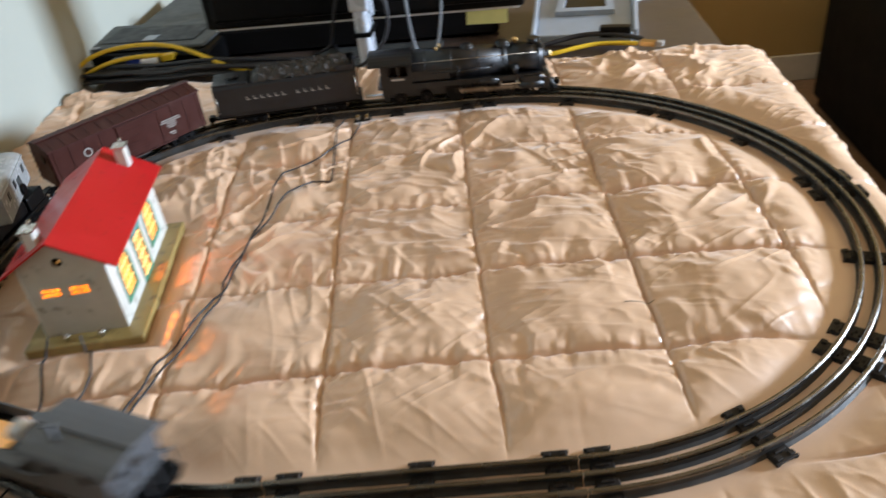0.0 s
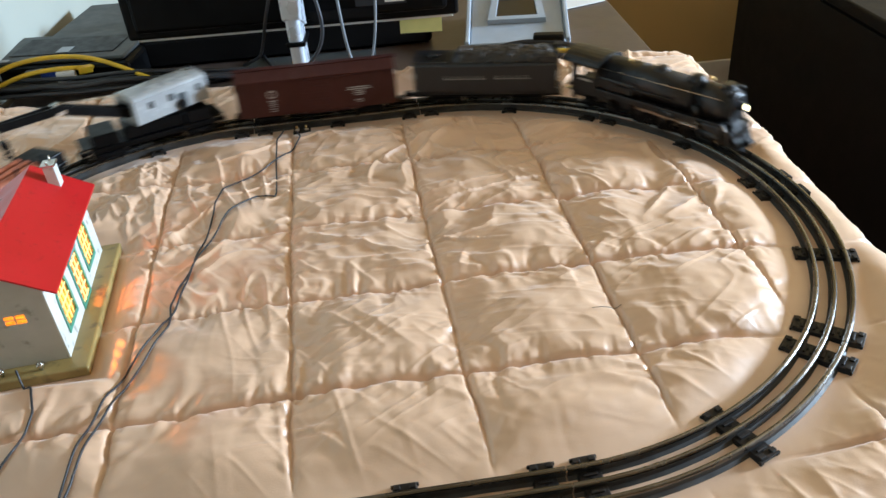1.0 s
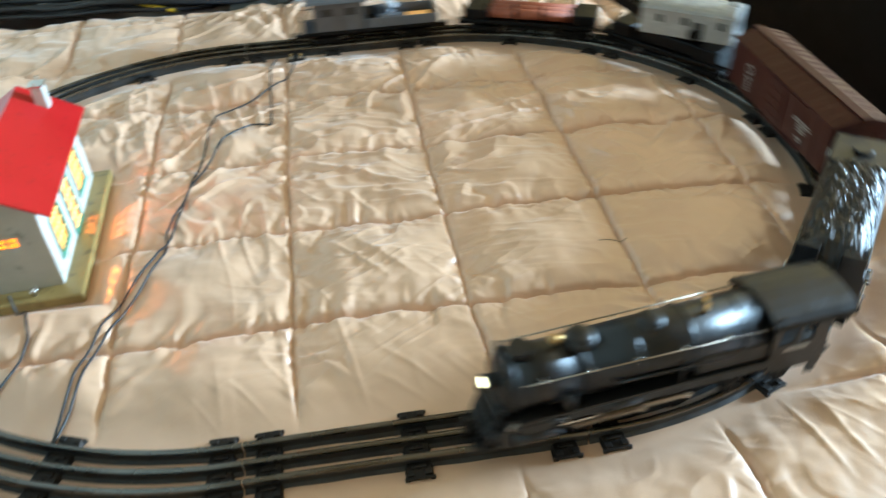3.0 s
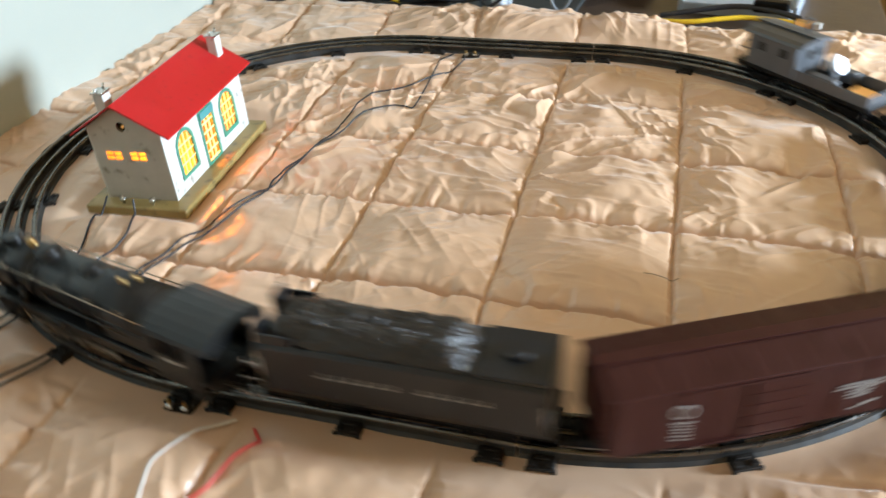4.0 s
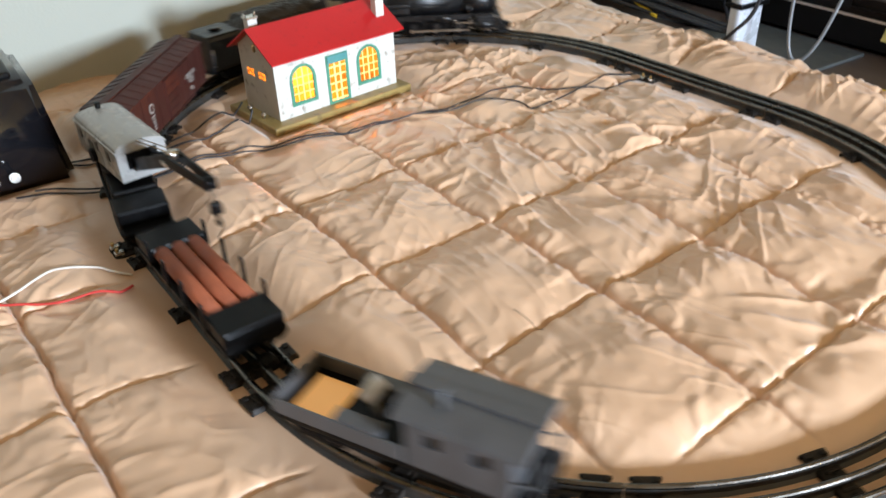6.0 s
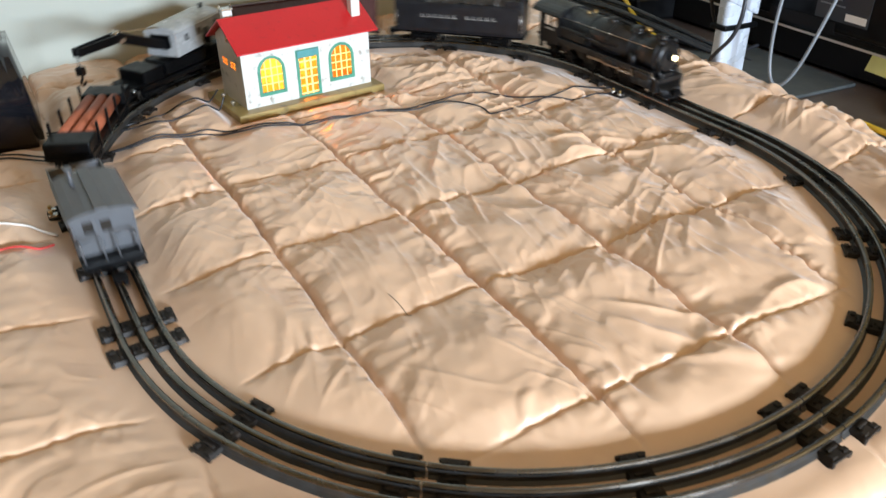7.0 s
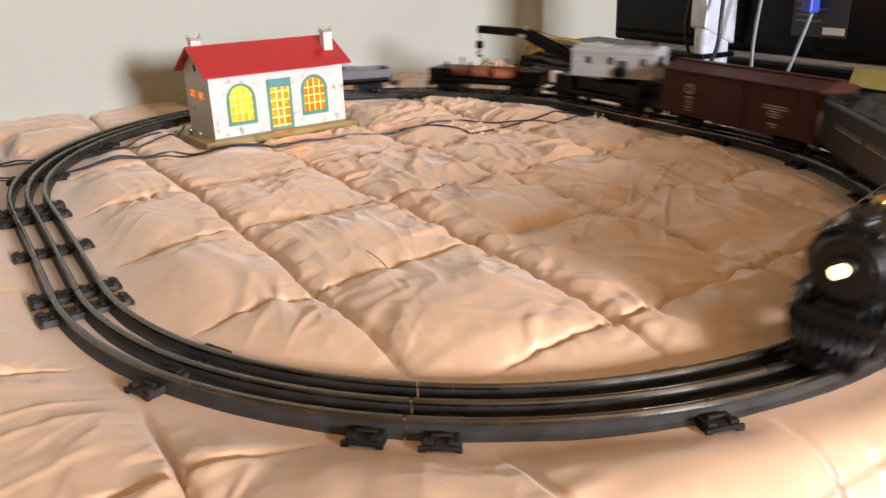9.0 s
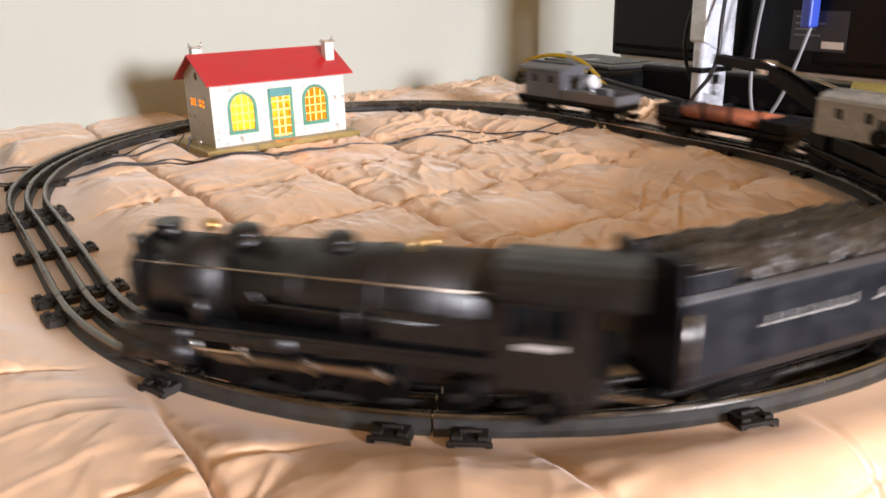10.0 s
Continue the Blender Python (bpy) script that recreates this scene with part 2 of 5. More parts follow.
def track_point(s, side=0.0, up=0.0):
    s %= TRACK_LENGTH
    h, arc = STRAIGHT / 2, math.pi * RADIUS
    if s < h:
        u, v, nu, nv = s, RADIUS, 0, 1
    elif s < h + arc:
        a = (s - h) / RADIUS
        nu, nv = math.sin(a), math.cos(a)
        u, v = h + RADIUS * nu, RADIUS * nv
    elif s < 3 * h + arc:
        u, v, nu, nv = 2 * h - (s - arc), -RADIUS, 0, -1
    elif s < 3 * h + 2 * arc:
        a = (s - 3 * h - arc) / RADIUS
        nu, nv = -math.sin(a), -math.cos(a)
        u, v = -h + RADIUS * nu, RADIUS * nv
    else:
        u, v, nu, nv = s - TRACK_LENGTH, RADIUS, 0, 1
    phi = math.atan2(v, u)
    off = 0.0027 * math.cos(2 * phi) - 0.0094 * math.sin(2 * phi) + side
    u, v = u + off * nu, v + off * nv
    x, y = CX + u * math.cos(TH) - v * math.sin(TH), CY + u * math.sin(TH) + v * math.cos(TH)
    return Vector((x, y, rail_z(x, y) + up))


def rail_z(x, y):
    """The height of the rail heads, which follow the bed."""
    return 0.0116 - 0.0103 * (x - CX) + 0.007 * (y - CY)


def track_pose(s, wheelbase):
    a, b = track_point(s - wheelbase / 2), track_point(s + wheelbase / 2)
    d = b - a
    c = (a + b) / 2
    return Matrix.Translation(c) @ pose(0, 0, 0, 0, -math.degrees(math.asin(d.z / d.length)), math.degrees(math.atan2(d.y, d.x)))


# ---- room ----
X0, X1, Y0, Y1, Z0, Z1 = -0.705, 3.3, -2.1, 2.75, -0.62, 1.85


def structure(name, bm, mat, label, category="structure", smooth=False):
    return tagged(part(name, bm, mat, smooth=smooth), label, category, kind="structure")


structure("floor", box(-1.0, 3.5, -2.3, 2.9, Z0 - 0.1, Z0), M["carpet"], "brown cut-pile carpet floor", "floor")
# unseen ceiling, added in a warm tone to bounce the window light
structure("ceiling", box(-1.0, 3.5, -2.3, 2.9, Z1, Z1 + 0.1), M["ceiling"], "unseen warm-toned ceiling added to bounce daylight", "ceiling")
left = structure("wall_west", box(-0.12, 0, -2.4, 2.6, Z0, Z1), M["wall"], "cream painted wall beside the bed", "wall")
left.matrix_basis = pose(X0, 0.6, 0, 0, 0, 3.5)
structure("wall_north", box(-1.0, X1, Y1, Y1 + 0.12, Z0, Z1), M["tan"], "tan painted wall behind the desk", "wall")
# the south and east walls are unseen, added to bounce warm light
structure("wall_south", box(-1.0, X1, Y0 - 0.12, Y0, Z0, Z1), M["tan"], "unseen tan wall added to close the room", "wall")
bm = box(X1, X1 + 0.12, Y0 - 0.12, WIN_Y[0], Z0, Z1)
box(X1, X1 + 0.12, WIN_Y[1], Y1 + 0.12, Z0, Z1, bm=bm)
box(X1, X1 + 0.12, WIN_Y[0], WIN_Y[1], Z0, WIN_Z[0], bm=bm)
box(X1, X1 + 0.12, WIN_Y[0], WIN_Y[1], WIN_Z[1], Z1, bm=bm)
structure("wall_east", bm, M["tan"], "unseen tan wall added around the window", "wall")
structure("baseboard", box(-0.8, X1, Y1 - 0.014, Y1 - 0.001, Z0, Z0 + 0.09, 0.003), M["white"], "white painted baseboard along the wall", "baseboard")
win = thing("window_1", pose(X1 + 0.06, sum(WIN_Y) / 2, WIN_Z[0]), "white window that lets in daylight", "window")
win["kind"] = "structure"
bm = bmesh.new()
wh, hh = (WIN_Y[1] - WIN_Y[0]) / 2, WIN_Z[1] - WIN_Z[0]
for a in (-wh, wh - 0.03):
    box(-0.03, 0.03, a, a + 0.03, 0, hh, 0.003, bm)
for a in (0, hh - 0.03):
    box(-0.03, 0.03, -wh + 0.03, wh - 0.03, a, a + 0.03, 0.003, bm)
part("window_frame", bm, M["white"], win)
part("window_sill", box(-0.1, 0.03, -wh - 0.03, wh + 0.03, -0.024, -0.002, 0.004), M["white"], win)

# ---- quilt and bed ----


def vnoise(x, y, seed):
    g = np.random.default_rng(seed).random((128, 128))
    xi, yi = np.floor(x).astype(int), np.floor(y).astype(int)
    fx, fy = x - xi, y - yi
    fx, fy = fx * fx * fx * (fx * (6 * fx - 15) + 10), fy * fy * fy * (fy * (6 * fy - 15) + 10)
    a, b = g[xi % 128, yi % 128], g[(xi + 1) % 128, yi % 128]
    c, d = g[xi % 128, (yi + 1) % 128], g[(xi + 1) % 128, (yi + 1) % 128]
    return (a * (1 - fx) + b * fx) * (1 - fy) + (c * (1 - fx) + d * fx) * fy - 0.5


def oval_distance(x, y):
    u = (x - CX) * math.cos(TH) + (y - CY) * math.sin(TH)
    v = -(x - CX) * math.sin(TH) + (y - CY) * math.cos(TH)
    phi = np.arctan2(v, u)
    off = 0.0027 * np.cos(2 * phi) - 0.0094 * np.sin(2 * phi)
    return np.hypot(np.maximum(np.abs(u) - STRAIGHT / 2, 0), v) - RADIUS - off


def smooth_step(a, b, x):
    t = np.clip((x - a) / (b - a), 0, 1)
    return t * t * (3 - 2 * t)


# how the stitched grid lies: cell numbers u, v from x, y about (0, 0.85)
SEAM_U = (0.0775, 6.1927, 0.4831, -0.3614, -0.2263, -0.1236)
SEAM_V = (-0.0588, -0.3089, 6.9002, 0.5890, 0.2500, -0.4010)


def ridges(x, y, turn, across, along, seed, sharp=4.6):
    """Long narrow folds that run along one direction."""
    c, s = math.cos(radians(turn)), math.sin(radians(turn))
    w = 1.6 * vnoise(x * 7 + seed, y * 7, seed + 40)
    p, q = (x * c + y * s) * along + w, (-x * s + y * c) * across + 1.4 * w
    return np.clip(1 - np.abs(vnoise(p + 31.7, q + 17.3, seed)) * sharp, 0, 1) ** 1.4


def seam_grid(x, y):
    wx = x + 0.003 * vnoise(x * 14, y * 14, 1) + 0.0022 * vnoise(x * 45, y * 45, 2)
    wy = y - 0.85 + 0.003 * vnoise(x * 14, y * 14, 3) + 0.0028 * vnoise(x * 45, y * 45, 4)
    cx, cy = np.clip(wx, -0.42, 0.44), np.clip(wy, -0.35, 0.5)
    u = SEAM_U[0] + SEAM_U[1] * wx + SEAM_U[2] * wy + SEAM_U[3] * cx * cy + SEAM_U[4] * cx * cx + SEAM_U[5] * cy * cy
    v = SEAM_V[0] + SEAM_V[1] * wx + SEAM_V[2] * wy + SEAM_V[3] * cx * cy + SEAM_V[4] * cx * cx + SEAM_V[5] * cy * cy
    return u, v


def quilt_height(x, y):
    u, v = seam_grid(x, y)
    fu, fv = u - np.floor(u), v - np.floor(v)
    eu, ev = np.minimum(fu, 1 - fu) * 0.163, np.minimum(fv, 1 - fv) * 0.1425  # metres to the nearest seam
    cell = vnoise(np.floor(u) * 0.61 + 11.3, np.floor(v) * 0.73 + 5.1, 5)
    rise_u, rise_v = 1 - np.exp(-eu / 0.0034), 1 - np.exp(-ev / 0.0042)
    body = (0.62 + 0.38 * rise_u) * rise_v
    dome = np.abs(np.sin(math.pi * fu)) ** 0.85 * np.abs(np.sin(math.pi * fv)) ** 0.75
    h = (0.0058 + 0.003 * cell) * body + (0.0072 + 0.005 * cell) * dome + 0.004
    h += 0.0065 * vnoise(x * 11, y * 10, 6) * body + 0.0052 * vnoise(x * 26, y * 24, 17) * body
    # the stitched groove
    h -= 0.0052 * np.exp(-((ev / 0.0019) ** 2)) + 0.0034 * np.exp(-((eu / 0.0019) ** 2))
    # gathers that run away from the seams
    g1 = vnoise(x * 75 + 4 * vnoise(x * 22, y * 22, 12), y * 10, 7)
    g2 = vnoise(x * 10, y * 75 + 4 * vnoise(x * 22, y * 22, 13), 8)
    g3 = vnoise(x * 150 + 3 * vnoise(x * 40, y * 40, 32), y * 26, 33)
    g4 = vnoise(x * 26, y * 150 + 3 * vnoise(x * 40, y * 40, 34), 35)
    h += 0.0054 * g3 * np.exp(-ev / 0.010) * (1 - np.exp(-ev / 0.002)) + 0.0046 * g4 * np.exp(-eu / 0.010) * (1 - np.exp(-eu / 0.002))
    h += 0.0125 * g1 * np.exp(-ev / 0.024) * (1 - np.exp(-ev / 0.003)) * (0.5 + vnoise(x * 8, y * 8, 18))
    h += 0.0105 * g2 * np.exp(-eu / 0.024) * (1 - np.exp(-eu / 0.003)) * (0.5 + vnoise(x * 8, y * 8, 19))
    # folds, most of them towards the desk
    lively = smooth_step(0.62, 1.15, y) * 0.60 + 0.27
    for turn, across, along, seed, amp in ((-22, 30, 8, 10, 0.0072), (62, 28, 8, 11, 0.0064), (12, 44, 11, 20, 0.0052), (100, 40, 10, 22, 0.0046), (-50, 56, 15, 24, 0.0036), (35, 70, 16, 26, 0.0028), (-8, 85, 18, 28, 0.0024)):
        patch = smooth_step(-0.02, 0.24, vnoise(x * 7 + seed, y * 7 - seed, seed + 60))
        h += amp * lively * patch * ridges(x, y, turn, across, along, seed) * (0.3 + 0.7 * body)
    h += 0.0014 * vnoise(x * 80, y * 95, 15) * (0.4 + lively)
    h -= 0.004
    # pressed down under the track, the station and the transformer
    d = np.abs(oval_distance(x, y))
    bed = rail_z(x, y) - 0.0122 + 0.0012 * vnoise(x * 40, y * 40, 23)
    k = smooth_step(0.022, 0.085, d)
    h = bed * (1 - k) + h * k
    for (ax, ay, hx, hy, rz, z) in ((-0.437, 0.879, 0.118, 0.066, 97.5, -0.002), (-0.49, 0.445, 0.095, 0.092, 0, -0.002)):
        c, s = math.cos(radians(rz)), math.sin(radians(rz))
        p, q = (x - ax) * c + (y - ay) * s, -(x - ax) * s + (y - ay) * c
        out = np.maximum(np.abs(p) - hx, np.abs(q) - hy)
        k = smooth_step(0.0, 0.03, out)
        h = np.minimum(h, z) * (1 - k) + h * k
    # the far edge is rumpled up
    h += 0.02 * smooth_step(1.36, 1.45, y) * (0.45 + 0.9 * vnoise(x * 9, y * 5, 16)) * smooth_step(0.05, 0.09, d) * (1 - 0.75 * smooth_step(0.0, 0.25, x))
    side = smooth_step(0.33, 0.43, x) * smooth_step(0.03, 0.06, d)
    h = h * (1 - 0.4 * side) + 0.002 * side
    return h


EDGE_X, EDGE_Y, ROUND = 0.475, 1.495, 0.05


def fold(a, edge):
    """Along the cloth: level up to the edge, round it, then down."""
    start = edge - ROUND
    ang = np.clip((a - start) / ROUND, 0, math.pi / 2)
    level = np.where(a < start, a, start + ROUND * np.sin(ang))
    drop = ROUND * (1 - np.cos(ang)) + np.maximum(a - start - ROUND * math.pi / 2, 0)
    return level, drop, ang


def quilt():
    xs = np.r_[np.arange(-0.75, 0.50, 0.0019), np.arange(0.50, 0.66, 0.004), np.arange(0.66, 0.86, 0.012)]
    ys = np.r_[np.arange(-0.45, 0.16, 0.011), np.arange(0.16, 1.54, 0.0019), np.arange(1.54, 1.72, 0.012)]
    A, B = np.meshgrid(xs, ys)
    lx, dxp, ax = fold(A, EDGE_X)
    ly, dyp, ay = fold(B, EDGE_Y)
    h = quilt_height(A, B)
    wave = 0.012 * vnoise(A * 3 + 2, B * 11, 21) * smooth_step(0.45, 0.7, A)
    X = lx + h * np.sin(ax) + wave
    Y = ly + h * np.sin(ay)
    Z = h * np.cos(ax) * np.cos(ay) - dxp - dyp
    n, m = A.shape
    co = np.stack([X, Y, Z], -1).reshape(-1, 3)
    i = np.arange(n * m).reshape(n, m)
    quads = np.stack([i[:-1, :-1], i[:-1, 1:], i[1:, 1:], i[1:, :-1]], -1).reshape(-1, 4)
    u, v = seam_grid(A, B)
    mid = lambda g: np.floor((g[:-1, :-1] + g[1:, 1:]) / 2).astype(int).ravel()
    square = np.clip(mid(u), -6, 6) * 100 + np.clip(mid(v), -10, 8)
    cloth_material = quilt_material()
    whole = thing("quilt", pose(0, 0, 0), "rumpled pinkish beige satin quilt stitched in squares", "quilt")
    pv = np.gradient(co.reshape(n, m, 3), axis=0)
    pu = np.gradient(co.reshape(n, m, 3), axis=1)
    normals = np.cross(pu, pv).reshape(-1, 3)
    normals /= np.linalg.norm(normals, axis=1)[:, None]
    for s in np.unique(square):
        q = quads[square == s]
        used, local = np.unique(q, return_inverse=True)
        me = bpy.data.meshes.new("quilted_square")
        me.vertices.add(len(used))
        me.vertices.foreach_set("co", co[used].ravel())
        me.loops.add(q.size)
        me.loops.foreach_set("vertex_index", local.ravel())
        me.polygons.add(len(q))
        me.polygons.foreach_set("loop_start", np.arange(len(q)) * 4)
        me.polygons.foreach_set("use_smooth", np.ones(len(q), bool))
        me.update()
        me.normals_split_custom_set_from_vertices(normals[used].tolist())
        me.materials.append(cloth_material)
        new("quilted_square", me).parent = whole
    return whole


def quilt_material():
    m = material("satin_quilt", (0.67, 0.445, 0.285), 0.42, vary=0.05, scale=9, bump=0.10, bump_scale=900)
    b = m.node_tree.nodes["Principled BSDF"]
    b.inputs["Sheen Weight"].default_value = 0.3
    b.inputs["Sheen Roughness"].default_value = 0.35
    b.inputs["Specular IOR Level"].default_value = 1.0
    b.inputs["Coat Weight"].default_value, b.inputs["Coat Roughness"].default_value = 0.32, 0.42
    return m


quilt()
bed = thing("bed", pose(0, 0, 0), "bed with a thick mattress against the wall", "bed")
part("mattress", box(-0.70, 0.395, -0.42, 1.435, -0.30, -0.035, 0.03), M["mattress"], bed)
part("bed_frame", box(-0.69, 0.38, -0.42, 1.43, -0.42, -0.305, 0.01), M["dark"], bed)
for lx in (-0.62, 0.32):
    for ly in (-0.35, 1.36):
        part("leg", box(lx - 0.03, lx + 0.03, ly - 0.03, ly + 0.03, Z0, -0.42, 0.004), M["dark"], bed)

# ---- track ----
def rail_profile():
    pts = [(-0.0011, -0.0044)]
    for i in range(9):
        a = radians(215 - 250 * i / 8)
        pts.append((0.0025 * math.cos(a), -0.0025 + 0.0025 * math.sin(a)))
    pts += [(0.0011, -0.0044), (0.0011, -0.0098), (0.0038, -0.0118), (0.0038, -0.0126), (-0.0038, -0.0126), (-0.0038, -0.0118), (-0.0011, -0.0098)]
    mats = [1 if i in (0, 1, 8, 9) or i > 9 else 0 for i in range(len(pts))]
    return pts, mats


def tie_mesh():
    bm = bmesh.new()
    # the folded channel: a crown between two flared feet, open below
    fold_line = [(-0.0140, -0.0146), (-0.0108, -0.0132), (-0.0088, -0.0082), (0.0088, -0.0082), (0.0108, -0.0132), (0.0140, -0.0146), (0.0122, -0.0150), (0.0094, -0.0140), (0.0074, -0.0098), (-0.0074, -0.0098), (-0.0094, -0.0140), (-0.0122, -0.0150)]
    own = prism(fold_line, -0.0300, 0.0300, bevel=0.0003)
    own.transform(Matrix.Rotation(math.pi / 2, 4, "Z"))
    merge(own, bm, 0)
    for y in (-0.0306, 0.0306):
        box(-0.0112, -0.0072, y - 0.0012, y + 0.0012, -0.0146, -0.0084, 0.0005, bm, 1, 0)
        box(0.0072, 0.0112, y - 0.0012, y + 0.0012, -0.0146, -0.0084, 0.0005, bm, 1, 0)
        box(-0.0088, 0.0088, y - 0.0012, y + 0.0012, -0.0106, -0.0082, 0.0004, bm, 1, 0)
    for y in (-0.0168, 0, 0.0168):
        for d in (-0.0052, 0.0052):
            box(-0.0055, 0.0055, y + d - 0.0012, y + d + 0.0012, -0.0090, -0.0064, 0.0004, bm, 1, 0)
    box(-0.005, 0.005, -0.0058, 0.0058, -0.0087, -0.0070, 0.0003, bm, 1, 2)
    for y in (-0.0275, 0.0275):
        for x in (-0.0065, 0.0065):
            box(x - 0.0028, x + 0.0028, y - 0.0022, y + 0.0022, -0.0085, -0.0066, 0.0005, bm, 1, 0)
    # dark discs stand in for the shade in the punched holes
    for y in (-0.0225, -0.0095, 0.0095, 0.0225):
        rod((0, y, -0.0083), (0, y, -0.0077), 0.0017, bm, n=10, mat=1)
    me = bpy.data.meshes.new("tie")
    bm.to_mesh(me)
    bm.free()
    for k in ("tie", "dark", "insul"):
        me.materials.append(M[k])
    return me


TIE = tie_mesh()
prof, prof_mats = rail_profile()
joints = [STRAIGHT / 2 + i * math.pi * RADIUS / 4 for i in range(5)]
joints += [joints[-1] + STRAIGHT + i * math.pi * RADIUS / 4 for i in range(5)]
for i in range(10):
    a, b = joints[i], joints[(i + 1) % 10] + (TRACK_LENGTH if i == 9 else 0)
    curved = i not in (4, 9)
    sec = thing("track_section", pose(*track_point((a + b) / 2)), ("curved" if curved else "straight") + " three-rail tinplate track section with black ties on the quilt", "track section", "sections of the track oval")
    inv = sec.matrix_basis.inverted()
    for side in (-0.0168, 0, 0.0168):
        gap = 0.0006
        n = 20 if curved else 6
        pts = [inv @ track_point(a + gap + (b - a - 2 * gap) * k / n, side) for k in range(n + 1)]
        rail = part("rail", sweep(pts, prof, mats=prof_mats), None, sec, mats=[M["rail_top"], M["rail_web"]], smooth=False)
        end = inv @ track_point(a - 0.004, side, -0.0025)
        part("rail_pin", rod(end, inv @ track_point(a + 0.006, side, -0.0025), 0.0012, n=8), M["nickel"], rail)
    for s in (a + 0.018, (a + b) / 2, b - 0.018):
        tie = new("tie", TIE)
        tie.parent = sec
        p, q = track_point(s - 0.003), track_point(s + 0.003)
        tie.matrix_basis = inv @ Matrix.Translation((p + q) / 2) @ pose(0, 0, 0, 0, 0, math.degrees(math.atan2(q.y - p.y, q.x - p.x)))


def lockon(m, label):
    t = thing("track_connector", m, label, "track connector")
    part("clip_plate", box(-0.013, 0.013, -0.004, 0.018, -0.001, 0.001, 0.0004), M["insul"], t)
    for x in (-0.007, 0.007):
        c = part("spring_clip", box(x - 0.0035, x + 0.0035, 0.004, 0.014, 0.001, 0.0055, 0.0012), M["nickel"], t)
        part("clip_post", rod((x, 0.011, 0.0055), (x, 0.011, 0.009), 0.0018, n=10), M["brass"], c)
    return t


def beside(s, side, turn):
    p, q = track_point(s - 0.003, side, -0.0105), track_point(s + 0.003, side, -0.0105)
    return Matrix.Translation((p + q) / 2) @ pose(0, 0, 0, 0, 0, math.degrees(math.atan2(q.y - p.y, q.x - p.x)) + turn)


def cloth(x, y, up=0.002):
    return (x, y, float(quilt_height(np.array([x]), np.array([y]))[0]) + up)


def lay(points, up=0.002, steps=4):
    """Points along the quilt's surface, with more between them."""
    out = []
    for (a, b) in zip(points, points[1:]):
        for k in range(steps):
            f = k / steps
            out.append(cloth(a[0] + (b[0] - a[0]) * f, a[1] + (b[1] - a[1]) * f, up))
    out.append(cloth(*points[-1], up))
    z = [p[2] for p in out]
    for i in range(1, len(out) - 1):
        out[i] = (out[i][0], out[i][1], max(z[i] - 0.0005, (z[i - 1] + z[i] + z[i + 1]) / 3))
    return out


lockon(beside(-0.055 % TRACK_LENGTH, -0.024, 180), "black track connector clipped inside the rail with two wires")
lockon(beside(STRAIGHT / 2 + math.pi * RADIUS + 0.268, 0.024, 0), "black track connector clipped outside the rail with red and white wires")
cord("lamp_wire", lay([(-0.205, 1.292), (-0.191, 1.242), (-0.204, 1.207), (-0.237, 1.154), (-0.284, 1.11), (-0.287, 1.07), (-0.285, 1.014), (-0.289, 0.965), (-0.291, 0.898), (-0.294, 0.853), (-0.301, 0.813), (-0.318, 0.765), (-0.329, 0.728), (-0.335, 0.674), (-0.338, 0.625), (-0.340, 0.56), (-0.343, 0.50), (-0.36, 0.46)]), 0.0011, M["wire"], "thin black wire lying on the quilt")
cord("lamp_wire", lay([(-0.222, 1.292), (-0.224, 1.24), (-0.221, 1.18), (-0.212, 1.09), (-0.213, 1.08), (-0.235, 1.078), (-0.265, 1.043), (-0.277, 0.999), (-0.288, 0.941), (-0.296, 0.89), (-0.300, 0.86), (-0.292, 0.82), (-0.306, 0.765), (-0.321, 0.728), (-0.329, 0.674), (-0.332, 0.625), (-0.346, 0.56), (-0.36, 0.48)]), 0.0011, M["wire"], "thin black wire with a sharp kink")
cord("station_wire", [(-0.459, 0.768, 0.018)] + lay([(-0.462, 0.755), (-0.450, 0.735), (-0.435, 0.70), (-0.425, 0.665), (-0.42, 0.62), (-0.43, 0.56), (-0.45, 0.535)]), 0.0011, M["wire"], "thin black wire from the station lamp")
cord("station_wire", [(-0.424, 0.768, 0.018)] + lay([(-0.420, 0.76), (-0.398, 0.738), (-0.388, 0.71), (-0.391, 0.67), (-0.402, 0.645), (-0.41, 0.60), (-0.42, 0.55), (-0.44, 0.535)]), 0.0011, M["wire"], "thin black wire from the station lamp")
cord("feed_wire", lay([(-0.147, 0.525), (-0.165, 0.502), (-0.174, 0.459), (-0.155, 0.40), (-0.20, 0.35), (-0.33, 0.36), (-0.40, 0.40)]), 0.0013, M["white_wire"], "white feed wire from the track connector")
cord("feed_wire", lay([(-0.128, 0.52), (-0.114, 0.506), (-0.124, 0.485), (-0.129, 0.455), (-0.16, 0.40), (-0.25, 0.39), (-0.40, 0.42)]), 0.0013, M["red_wire"], "red feed wire from the track connector")

cord("loose_thread", lay([(0.129, 0.777), (0.140, 0.7805), (0.150, 0.783), (0.160, 0.7845)], 0.0006), 0.00027, M["wire"], "short dark loose thread on the quilt", "thread")


